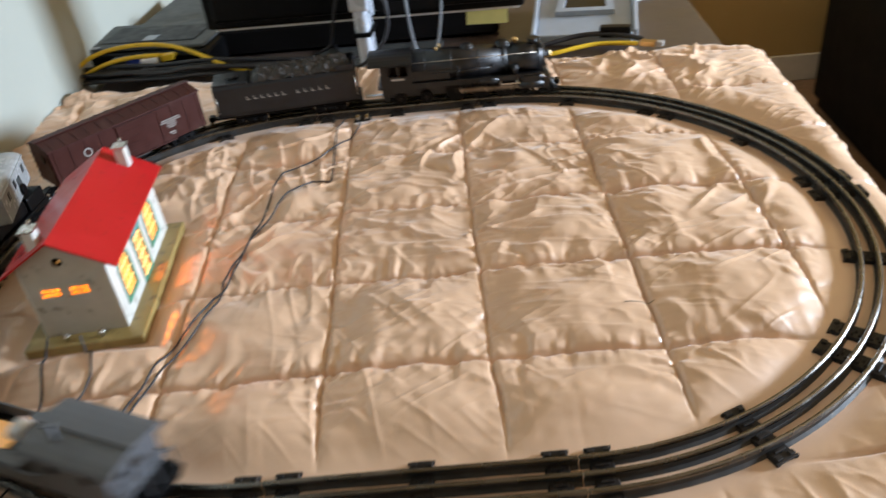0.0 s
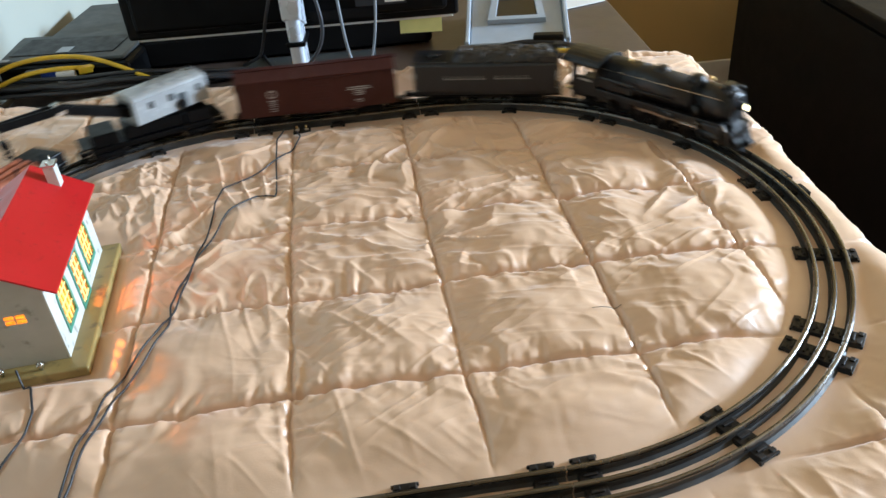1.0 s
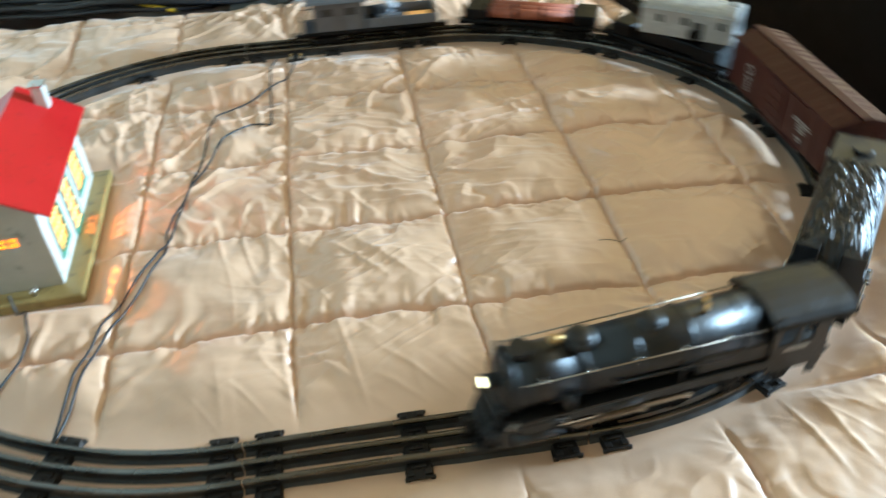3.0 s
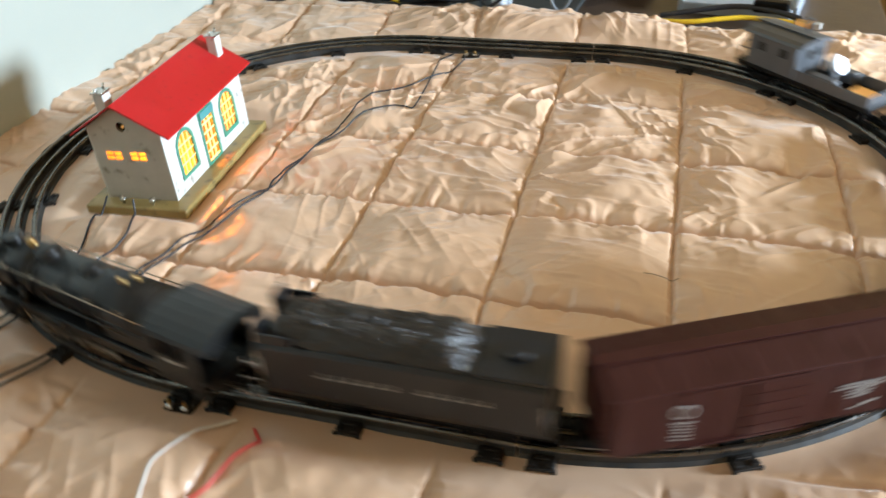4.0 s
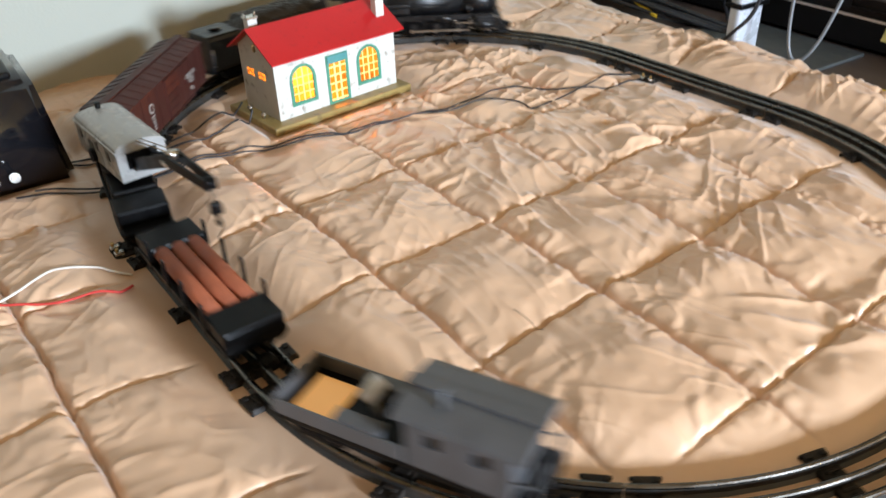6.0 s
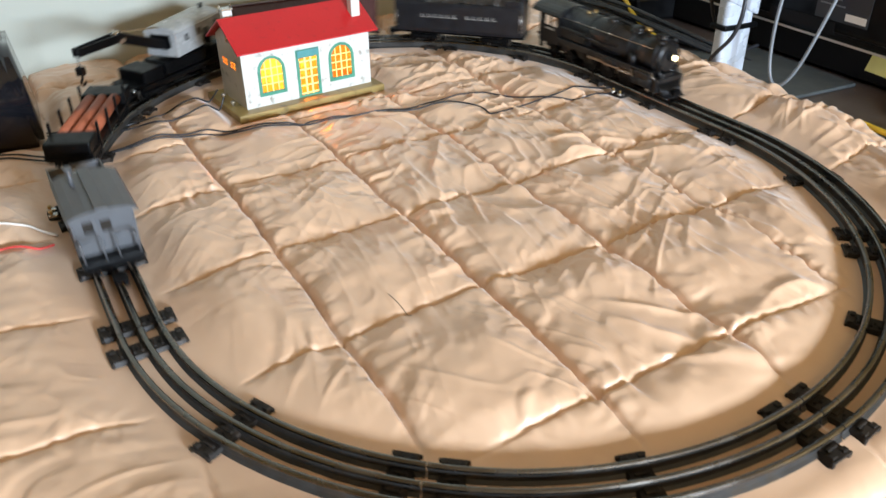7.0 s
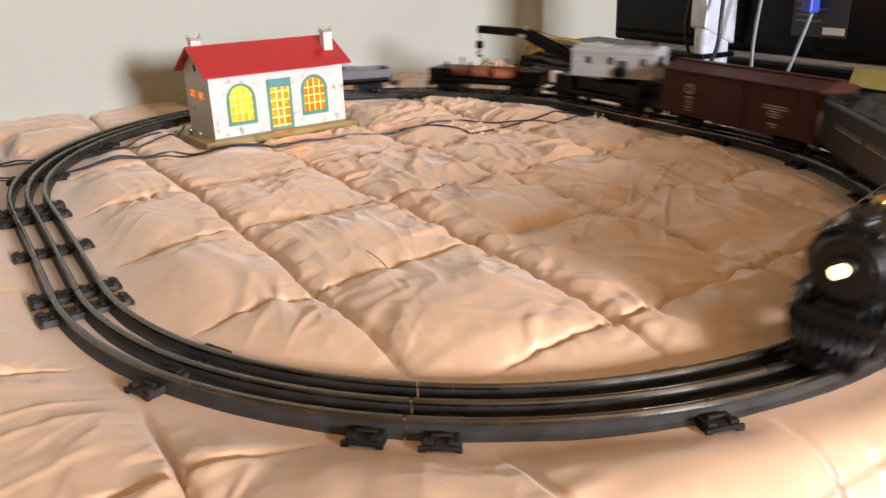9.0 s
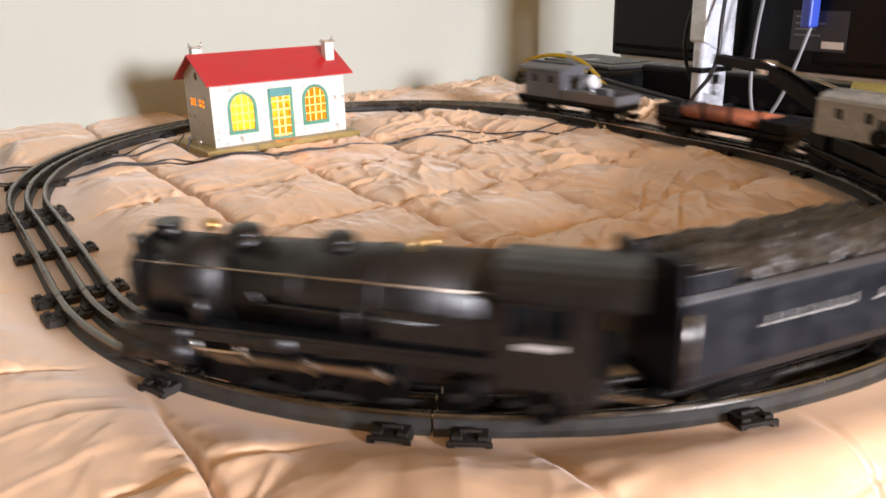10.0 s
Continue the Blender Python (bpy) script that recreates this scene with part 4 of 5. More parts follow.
def locomotive():
    t = thing("steam_locomotive", Matrix(), "black die-cast toy steam locomotive with its headlight lit", "locomotive")
    H = 0.136  # half length
    L = M["loco"]
    # boiler and smokebox
    zc, r = 0.0535, 0.0235
    bm = rod((-0.096, 0, zc + 0.001), (0.055, 0, zc), r + 0.002, r2=r, n=36)
    rod((0.055, 0, zc), (0.108, 0, zc), r - 0.0005, bm, n=36)
    boiler = part("boiler", bm, L, t)
    for x in (-0.07, -0.03, 0.012, 0.052, 0.104):
        part("boiler_band", rod((x - 0.001, 0, zc), (x + 0.001, 0, zc), r + (0.0010 if x > 0 else 0.0026), n=36), L, boiler)
    bm = rod((0.108, 0, zc), (0.112, 0, zc), r - 0.001, r2=r - 0.006, n=32)
    rod((0.112, 0, zc), (0.1135, 0, zc), r - 0.0075, bm, n=28)
    for k in range(14):
        a = k * math.pi / 7
        ball((0.1095, (r - 0.003) * math.cos(a), zc + (r - 0.003) * math.sin(a)), 0.0009, bm, n=6)
    part("smokebox_front", bm, L, boiler)
    hl = part("headlight", rod((0.112, 0, zc + 0.003), (0.122, 0, zc + 0.003), 0.0058, n=20), L, boiler)
    part("headlight_lens", rod((0.122, 0, zc + 0.003), (0.1228, 0, zc + 0.003), 0.0039, n=20), M["headlight"], hl, "glowing headlight lens")
    bm = rod((0.096, 0, zc + r - 0.003), (0.096, 0, zc + r + 0.0042), 0.0072, r2=0.0078, n=20)
    rod((0.096, 0, zc + r + 0.0042), (0.096, 0, zc + r + 0.0060), 0.0088, bm, n=20)
    part("smokestack", bm, L, boiler)
    for sy in (-1, 1):
        part("marker_lamp", rod((0.107, sy * 0.013, zc + r - 0.006), (0.107, sy * 0.013, zc + r + 0.0015), 0.0024, n=12), L, boiler)
    for x, rr, nm in ((0.050, 0.0105, "sand_dome"), (-0.004, 0.0095, "steam_dome")):
        bm = rod((x, 0, zc + r - 0.006), (x, 0, zc + r + 0.003), rr * 1.15, r2=rr, n=24)
        ball((x, 0, zc + r + 0.003), rr, bm, sz=0.45, n=24)
        part(nm, bm, L, boiler)
    bm = rod((0.069, 0, zc + r - 0.001), (0.069, 0, zc + r + 0.005), 0.0014, n=8)
    ball((0.069, 0, zc + r + 0.0055), 0.0046, bm, sz=0.85)
    part("bell", bm, M["brass"], boiler)
    bm = rod((-0.046, 0.004, zc + r), (-0.046, 0.004, zc + r + 0.008), 0.0018, n=8)
    rod((-0.051, -0.005, zc + r), (-0.051, -0.005, zc + r + 0.006), 0.0020, bm, n=8)
    part("whistle", bm, M["brass"], boiler)
    for sy in (-1, 1):
        y = sy * (r + 0.0035)
        hr = part("handrail", rod((-0.092, sy * (r + 0.0022), zc + 0.0145), (0.10, sy * (r - 0.0005), zc + 0.0142), 0.0006, n=8), M["dull_steel"], boiler, "thin bright handrail")
        for x in (-0.055, -0.02, 0.015, 0.05, 0.085):
            part("handrail_post", rod((x, sy * (r - 0.006), zc + 0.0135), (x, sy * (r + 0.0008), zc + 0.0143), 0.0008, n=6), M["nickel"], t)
        bm = rod((-0.06, sy * (r + 0.002), zc - 0.004), (0.03, sy * (r + 0.002), zc - 0.002), 0.0013, n=8)
        rod((0.03, sy * (r + 0.002), zc - 0.002), (0.052, sy * 0.014, zc + 0.018), 0.0011, bm, n=8)
        rod((-0.02, sy * (r + 0.003), zc + 0.004), (-0.02, sy * (r + 0.003), zc - 0.018), 0.0011, bm, n=8)
        part("pipe", bm, L, boiler)
        part("running_board", box(-0.095, 0.106, sy * 0.017 if sy > 0 else -0.0285, 0.0285 if sy > 0 else -0.017, 0.0345, 0.037, 0.0008), L, t)
        bm = rod((0.012, sy * 0.0245, 0.0305), (0.040, sy * 0.0245, 0.0305), 0.0055, n=18)
        part("air_tank", bm, L, t)
        # cylinder block
        bm = box(0.076, 0.106, sy * 0.014 if sy > 0 else -0.028, 0.028 if sy > 0 else -0.014, 0.014, 0.034, 0.003)
        rod((0.073, sy * 0.0235, 0.0185), (0.1085, sy * 0.0235, 0.0185), 0.0066, bm, n=20)
        rod((0.073, sy * 0.0235, 0.0295), (0.1085, sy * 0.0235, 0.0295), 0.0045, bm, n=18)
        part("cylinder", bm, L, t)
    for sy in (-1, 1):
        y0, y1 = sorted((sy * 0.012, sy * 0.0262))
        part("firebox_side", box(-0.095, -0.032, y0, y1, 0.0372, 0.056, 0.003), L, t)
        part("skirt", box(-0.095, 0.070, sy * 0.0274 - 0.0008, sy * 0.0274 + 0.0008, 0.0285, 0.0346, 0.0005), L, t)
        part("air_pump", rod((0.066, sy * 0.0235, 0.0372), (0.066, sy * 0.0235, 0.052), 0.0046, n=16), L, t)
        part("step_ladder", rod((0.106, sy * 0.026, 0.036), (0.114, sy * 0.024, 0.024), 0.0011, n=8), M["dull_steel"], t)
        part("valve_link", rod((0.046, sy * 0.0262, 0.0335), (0.041, sy * 0.0262, 0.0165), 0.0011, n=8), M["dull_steel"], t)
        part("radius_rod", rod((0.044, sy * 0.0266, 0.0290), (0.074, sy * 0.0262, 0.0298), 0.0010, n=8), M["dull_steel"], t)
        part("combination_lever", rod((0.070, sy * 0.0268, 0.0310), (0.0665, sy * 0.0268, 0.0190), 0.0010, n=8), M["nickel"], t)
        part("injector", box(-0.020, -0.006, sy * 0.0262 - 0.002, sy * 0.0262 + 0.002, 0.0275, 0.0335, 0.0008), L, t)
    part("frame", box(-0.140, 0.115, -0.0125, 0.0125, 0.0095, 0.034, 0.002), L, t)
    # cab
    bm = bmesh.new()
    for sy in (-1, 1):
        own = plate_with_holes([(-0.138, 0.0235), (-0.090, 0.0235), (-0.090, 0.070), (-0.138, 0.070)], [rect(-0.119, 0.050, 0.065, 0.013), rect(-0.103, 0.050, 0.065, 0.013)], 0.0016)
        own.transform(Matrix.Translation((0, sy * 0.0275 - 0.0008, 0)))
        merge(own, bm)
    box(-0.0955, -0.094, -0.0265, 0.0265, 0.037, 0.076, bm=bm)
    cabp = part("cab", bm, L, t)
    n = 10
    top = [(0.031 * math.cos(math.pi * k / n), 0.0685 + 0.0125 * math.sin(math.pi * k / n)) for k in range(n + 1)]
    part("cab_roof", prism(top + [(-0.029, 0.0665), (0, 0.076), (0.029, 0.0665)], -0.156, -0.088), L, cabp)
    part("cab_floor", box(-0.145, -0.095, -0.026, 0.026, 0.030, 0.0335), L, cabp)
    for sy in (-1, 1):
        part("cab_step", box(-0.136, -0.128, sy * 0.027 - 0.001, sy * 0.027 + 0.001, 0.013, 0.0305, 0.0004), L, cabp)
        part("number_bar", box(-0.122, -0.102, sy * 0.0286 - 0.0002, sy * 0.0286 + 0.0002, 0.044, 0.047), M["letter"], cabp)
    # pilot
    bm = prism([(-0.024, 0.009), (0.024, 0.009), (0.026, 0.029), (-0.026, 0.029)], 0.108, 0.119, bevel=0.001)
    pilot = part("pilot", bm, L, t)
    for k in range(-4, 5):
        part("pilot_bar", rod((0.119, k * 0.0050, 0.022), (0.133 - 0.0012 * abs(k), k * 0.0040, 0.0045), 0.0016, n=8), L, pilot)
    part("pilot_foot", box(0.116, 0.1335, -0.018, 0.018, 0.003, 0.0055, 0.0008), L, pilot)
    for sy in (-1, 1):
        part("front_brace", rod((0.120, sy * 0.02, 0.028), (0.109, sy * 0.017, 0.050), 0.0009, n=8), L, pilot)
    coupler(t, 0.119, 1, 0.010)
    # wheels and rods
    wheelset(t, 0.098, 0.0078, label="pilot wheels")
    for x in (-0.072, -0.112):
        wheelset(t, x, 0.0095, tyre="tie")
    xs = (0.052, 0.014, -0.024)
    for x in xs:
        w = wheelset(t, x, DRIVER, gauge=0.0165, tyre="tie", name="driving_wheelset", label="spoked black driving wheels")
        for sy, ph in ((-1, 0.0), (1, math.pi / 2)):
            pin = rod((0.0075 * math.cos(ph), sy * 0.019, -0.0075 * math.sin(ph)), (0.0075 * math.cos(ph), sy * 0.0235, -0.0075 * math.sin(ph)), 0.0016, n=10)
            part("crank_pin", pin, M["nickel"], w)
    for sy, ph in ((-1, 0.0), (1, math.pi / 2)):
        bm = box(xs[-1] - 0.004, xs[0] + 0.004, -0.0009, 0.0009, -0.0021, 0.0021, 0.0004, None, 1)
        for x in xs:
            rod((x, -0.0012, 0), (x, 0.0012, 0), 0.0032, bm, n=14)
        side = part("side_rod", bm, M["dull_steel"], t, "dull steel side rod")
        RODS.append((side, 0.0, sy * 0.0215, DRIVER, 0.0075, ph))
        bm = box(-0.002, 0.056, -0.0008, 0.0008, -0.0014, 0.0014, 0.0003, None, 1)
        rod((0.0, -0.001, 0), (0.0, 0.001, 0), 0.003, bm, n=14)
        main = part("main_rod", bm, M["dull_steel"], t, "dull steel main rod")
        RODS.append((main, xs[1], sy * 0.0238, DRIVER, 0.0075, ph))
        part("crosshead_guide", box(0.045, 0.078, sy * 0.0255 - 0.001, sy * 0.0255 + 0.001, 0.0215, 0.0235, 0.0004), M["nickel"], t)
    part("drawbar", box(-0.168, -0.138, -0.004, 0.004, 0.011, 0.013, 0.0004), M["nickel"], t)
    return t


def tender():
    t = thing("tender", Matrix(), "black tender heaped with coal, white lettering on its sides", "tender")
    h = 0.109
    bm = prism([(-0.0265, 0.018), (0.0265, 0.018), (0.0285, 0.024), (0.0285, 0.063), (0.0265, 0.067), (-0.0265, 0.067), (-0.0285, 0.063), (-0.0285, 0.024)], -h, h, bevel=0.001)
    box(-h, -0.055, -0.0265, 0.0265, 0.0665, 0.070, 0.001, bm)
    body = part("body", bm, M["tender"], t)
    part("frame", box(-h - 0.004, h + 0.004, -0.025, 0.025, 0.0145, 0.0179, 0.001), M["plastic"], t)
    # coal heap
    xs, ys = np.linspace(-0.052, h - 0.006, 60), np.linspace(-0.026, 0.026, 26)
    A, B = np.meshgrid(xs, ys)
    Hc = 0.066 + 0.015 * np.clip(1 - (B / 0.0265) ** 4, 0, 1) * np.clip(np.minimum((A + 0.052) / 0.015, (h - 0.006 - A) / 0.01), 0, 1) + 0.005 * vnoise(A * 190, B * 190, 31) + 0.003 * vnoise(A * 380, B * 380, 32)
    bm = bmesh.new()
    vs = [[bm.verts.new((A[i, j], B[i, j], Hc[i, j])) for j in range(60)] for i in range(26)]
    for i in range(25):
        for j in range(59):
            bm.faces.new((vs[i][j], vs[i][j + 1], vs[i + 1][j + 1], vs[i + 1][j]))
    part("coal_load", bm, M["coal"], t, "heap of black coal")
    for sy in (-1, 1):
        y0, y1 = sorted((sy * 0.008, sy * 0.0265))
        part("coal_gate", box(h - 0.004, h, y0, y1, 0.0665, 0.082, 0.001), M["tender"], t)
        part("coal_board", box(h - 0.03, h - 0.0042, sy * 0.0265 - 0.001, sy * 0.0265 + 0.001, 0.0672, 0.076, 0.0006), M["tender"], t)
    rod_bm = rod((-0.08, 0, 0.070), (-0.08, 0, 0.074), 0.009, n=20)
    part("water_hatch", rod_bm, M["tender"], t)
    for sy in (-1, 1):
        first = [(-0.061 + k * 0.0108, -0.061 + k * 0.0108 + 0.0056) for k in range(6)]
        second = [(0.015 + k * 0.0112, 0.015 + k * 0.0112 + 0.0056) for k in range(5)]
        for x0, x1 in first + second:
            x0, x1 = (x0, x1) if sy < 0 else (-x1, -x0)
            part("lettering", box(x0, x0 + 0.0014, sy * 0.0287 - 0.0002, sy * 0.0287 + 0.0002, 0.0428, 0.0484), M["letter"], body)
            part("lettering", box(x0 + 0.0014, x1, sy * 0.0287 - 0.0002, sy * 0.0287 + 0.0002, 0.0430, 0.0443), M["letter"], body)
        part("handrail", rod((-h + 0.003, sy * 0.0298, 0.026), (-h + 0.003, sy * 0.0298, 0.052), 0.0007, n=6), M["nickel"], t)
        part("handrail", rod((h - 0.003, sy * 0.0298, 0.026), (h - 0.003, sy * 0.0298, 0.058), 0.0009, n=6), M["nickel"], t, "bright grab rail")
    for x in (-0.062, 0.062):
        truck(t, x, base=0.034)
    coupler(t, -h - 0.004, -1)
    return t


def boxcar():
    t = thing("boxcar", Matrix(), "tuscan brown toy boxcar with white emblem and lettering", "boxcar")
    h, w = 0.1165, 0.0295
    body = part("body", prism([(-w, 0.016), (w, 0.016), (w, 0.069), (-w, 0.069)], -h, h, bevel=0.0008), M["tuscan"], t)
    roof = part("roof", prism([(-w - 0.002, 0.0692), (w + 0.002, 0.0692), (w + 0.002, 0.0712), (0.006, 0.0785), (-0.006, 0.0785), (-w - 0.002, 0.0712)], -h - 0.0015, h + 0.0015, bevel=0.0006), M["tuscan"], t)
    part("roof_walk", box(-h - 0.004, h + 0.004, -0.0055, 0.0055, 0.0787, 0.0805, 0.0005), M["tuscan"], roof)
    for k in range(13):
        x = -h + 0.009 + k * (2 * h - 0.018) / 12
        for sy in (-1, 1):
            rb = part("roof_rib", box(-0.0012, 0.0012, -0.0125, 0.0125, -0.0008, 0.0003, 0.0002, None, 1), M["tuscan"], roof)
            rb.matrix_basis = pose(x, sy * 0.0188, 0.0752, -sy * 15.5, 0, 0)
    for sy in (-1, 1):
        y = sy * w
        d = part("sliding_door", box(-0.020, 0.020, y - 0.0018, y + 0.0018, 0.0175, 0.066, 0.0006), M["tuscan"], body)
        for z in (0.026, 0.036, 0.046, 0.056):
            part("door_rib", box(-0.0185, 0.0185, y + sy * 0.0018 - 0.0005, y + sy * 0.0018 + 0.0005, z - 0.0006, z + 0.0006), M["tuscan"], d)
        part("door_track", box(-0.022, 0.064, y + sy * 0.0012 - 0.0012, y + sy * 0.0012 + 0.0012, 0.0665, 0.0682, 0.0003), M["tuscan"], body)
        part("door_track", box(-0.022, 0.064, y + sy * 0.0012 - 0.0012, y + sy * 0.0012 + 0.0012, 0.0152, 0.0170, 0.0003), M["tuscan"], body)
        for k in range(11):
            x = -h + 0.006 + k * (2 * h - 0.012) / 10
            if abs(x) > 0.024:
                part("side_rib", box(x - 0.0006, x + 0.0006, y - 0.0006, y + 0.0006, 0.0175, 0.068, 0.0002, None, 1), M["tuscan"], body)
        bars(body, y + sy * 0.0005, 0.028, [(sx * 0.066 - 0.010, sx * 0.066 - 0.001) for sx in (-sy,)], 0.002)
        # emblem towards the car's right-hand reading end, lettering at the other
        ex = 0.066 * (-1 if sy < 0 else 1)
        em = part("round_emblem", rod((ex, y + sy * 0.0002, 0.050), (ex, y + sy * 0.0009, 0.050), 0.0062, n=28), M["letter"], body, "white round emblem")
        part("emblem_mark", rod((ex, y + sy * 0.0009, 0.050), (ex, y + sy * 0.0012, 0.050), 0.0046, n=6), M["tuscan"], em)
        bars(body, y + sy * 0.0007, 0.040, [(ex - 0.005, ex + 0.005)], 0.0016)
        for z, wd in ((0.037, 0.006), (0.034, 0.008), (0.031, 0.006), (0.0275, 0.008), (0.024, 0.007)):
            bars(body, y + sy * 0.0007, z, [(ex - wd / 2, ex + wd / 2)], 0.0012)
        ox = -0.062 * (-1 if sy < 0 else 1)
        for z, wd in ((0.0480, 0.030), (0.0450, 0.034), (0.0420, 0.014), (0.0390, 0.016), (0.0360, 0.012), (0.0250, 0.006)):
            bars(body, y + sy * 0.0007, z, [(ox - wd / 2, ox + wd / 2)], 0.0013)
    for sx in (-1, 1):
        part("end_panel", box(sx * h - 0.0012, sx * h + 0.0012, -w + 0.003, w - 0.003, 0.018, 0.066, 0.0005), M["tuscan"], body)
        for k in range(6):
            rung = box(sx * (h + 0.0018) - 0.0006, sx * (h + 0.0018) + 0.0006, 0.015, 0.0265, 0.022 + k * 0.0075, 0.0232 + k * 0.0075)
            part("ladder_rung", rung, M["tuscan"], body)
        br = part("brake_wheel", rod((sx * (h + 0.003), -0.014, 0.058), (sx * (h + 0.004), -0.014, 0.058), 0.006, n=18), M["plastic"], body)
    part("underframe", box(-h + 0.01, h - 0.01, -0.012, 0.012, 0.0125, 0.0159, 0.001), M["plastic"], t)
    for x in (-0.076, 0.076):
        truck(t, x)
        coupler(t, x + math.copysign(0.036, x), math.copysign(1, x))
    return t


def crane_car():
    t = thing("crane_car", Matrix(), "black toy crane car with pale grey cab and long boom", "crane car")
    h = 0.090
    bm = prism([(-0.024, 0.014), (0.024, 0.014), (0.026, 0.019), (0.026, 0.0225), (-0.026, 0.0225), (-0.026, 0.019)], -h, h, bevel=0.001)
    frame = part("car_frame", bm, M["plastic"], t)
    for sx in (-1, 1):
        part("end_platform", box(sx * h - 0.012, sx * h + 0.012, -0.024, 0.024, 0.0226, 0.0255, 0.001), M["plastic"], frame)
        part("side_box", box(sx * 0.066 - 0.019, sx * 0.066 + 0.019, -0.0255, 0.0255, 0.0227, 0.041, 0.002), M["plastic"], frame)
    part("bolster", box(-0.040, 0.046, -0.023, 0.023, 0.0227, 0.0415, 0.003), M["plastic"], frame)
    part("turntable", rod((0.020, 0, 0.0417), (0.020, 0, 0.0475), 0.023, n=32), M["plastic"], t)
    # cab and boom are swung a little towards the middle of the oval
    swing = Matrix.Translation((0.042, 0, 0)) @ Matrix.Rotation(radians(18), 4, "Z")
    roof_line = [(0.026 * math.cos(math.pi * k / 10), 0.0815 + 0.0085 * math.sin(math.pi * k / 10) ** 0.8) for k in range(11)]
    cab_body = part("crane_cab", prism([(-0.026, 0.048), (0.026, 0.048)] + roof_line, -0.076, 0.044, bevel=0.0011), M["cranecab"], t, "pale grey cab")
    cab_body.matrix_basis = swing
    part("cab_roof_edge", prism([(-0.0272, 0.0805), (0.0272, 0.0805), (0.0272, 0.0822), (-0.0272, 0.0822)], -0.0768, 0.0448, bevel=0.0005), M["cranecab"], cab_body)
    for sy in (-1, 1):
        for x in (-0.050, -0.018, 0.028):
            fr = part("cab_window", box(x - 0.0038, x + 0.0038, sy * 0.0262 - 0.0004, sy * 0.0262 + 0.0004, 0.066, 0.0755), M["plastic"], cab_body)
            part("window_cross", box(x - 0.0004, x + 0.0004, sy * 0.0266 - 0.0002, sy * 0.0266 + 0.0002, 0.066, 0.0755), M["cranecab"], fr)
        part("cab_door", box(-0.008, 0.006, sy * 0.0263 - 0.0005, sy * 0.0263 + 0.0005, 0.050, 0.0715), M["darkgrey"], cab_body)
        part("winch_wheel", rod((-0.004, sy * 0.0265, 0.056), (-0.004, sy * 0.0305, 0.056), 0.0075, n=18), M["plastic"], cab_body)
    part("cab_front_window", box(-0.0766, -0.0760, -0.016, 0.016, 0.061, 0.079), M["plastic"], cab_body)
    part("cab_rear_window", box(0.0440, 0.0446, -0.011, 0.011, 0.064, 0.077), M["plastic"], cab_body)
    part("smoke_pipe", rod((0.034, 0.0, 0.088), (0.034, 0.0, 0.0965), 0.003, n=12), M["plastic"], cab_body)
    # boom over the following car
    a, b = Vector((-0.0745, 0, 0.064)), Vector((-0.2400, 0, 0.1040))
    bm = bmesh.new()
    knee = Vector((-0.1640, 0, 0.1010))
    for sy in (-1, 1):
        for p, q in ((a, knee), (knee, b)):
            p1, q1 = p + Vector((0, sy * (0.010 if p is a else 0.007), 0)), q + Vector((0, sy * (0.007 if q is knee else 0.004), 0))
            deep = 0.0066 if p is a else 0.0054
            own = box(-(q1 - p1).length / 2, (q1 - p1).length / 2 + 0.003, -0.0014, 0.0014, -deep, deep, 0.0006, None, 1)
            own.transform(Matrix.Translation((p1 + q1) / 2) @ (q1 - p1).to_track_quat("X", "Z").to_matrix().to_4x4())
            merge(own, bm)
    for k in range(9):
        p = a.lerp(knee, (k + 0.5) / 9)
        rod(p + Vector((0, -0.0085, 0.003)), p + Vector((0, 0.0085, 0.003)), 0.0012, bm, n=6)
        q = a.lerp(knee, min((k + 1.3) / 9, 1))
        rod(p + Vector((0, -0.008, 0.003)), q + Vector((0, 0.008, 0.003)), 0.0009, bm, n=6)
    boom = part("boom", bm, M["plastic"], t, "black lattice boom")
    boom.matrix_basis = swing
    SWINGING.extend((cab_body, boom))
    for sy in (-1, 1):
        part("knee_plate", box(knee.x - 0.006, knee.x + 0.006, sy * 0.0092 - 0.0005, sy * 0.0092 + 0.0005, knee.z - 0.0062, knee.z - 0.0010, 0.0003), M["nickel"], boom, "bright knee plate")
    part("pulley", rod(b + Vector((0.002, -0.0035, 0)), b + Vector((0.002, 0.0035, 0)), 0.006, n=20), M["plastic"], boom)
    part("knee_pulley", rod(knee + Vector((0, -0.006, 0.004)), knee + Vector((0, 0.006, 0.004)), 0.0045, n=16), M["nickel"], boom, "bright pulley")
    for sy in (-1, 1):
        part("hoist_cord", rod((-0.074, sy * 0.003, 0.089), knee + Vector((0, sy * 0.003, 0.007)), 0.0005, n=5), M["twine"], boom)
        part("hook_cord", rod(b + Vector((-0.002, sy * 0.0015, 0)), b + Vector((-0.002, sy * 0.0015, -0.020)), 0.0004, n=5), M["wire"], boom)
    c = b + Vector((-0.002, 0, -0.022))
    bm = box(c.x - 0.0046, c.x + 0.0046, -0.0048, 0.0048, c.z - 0.0065, c.z + 0.0045, 0.0015)
    rod(c + Vector((0, 0, -0.005)), c + Vector((0, 0, -0.011)), 0.0016, bm, n=8)
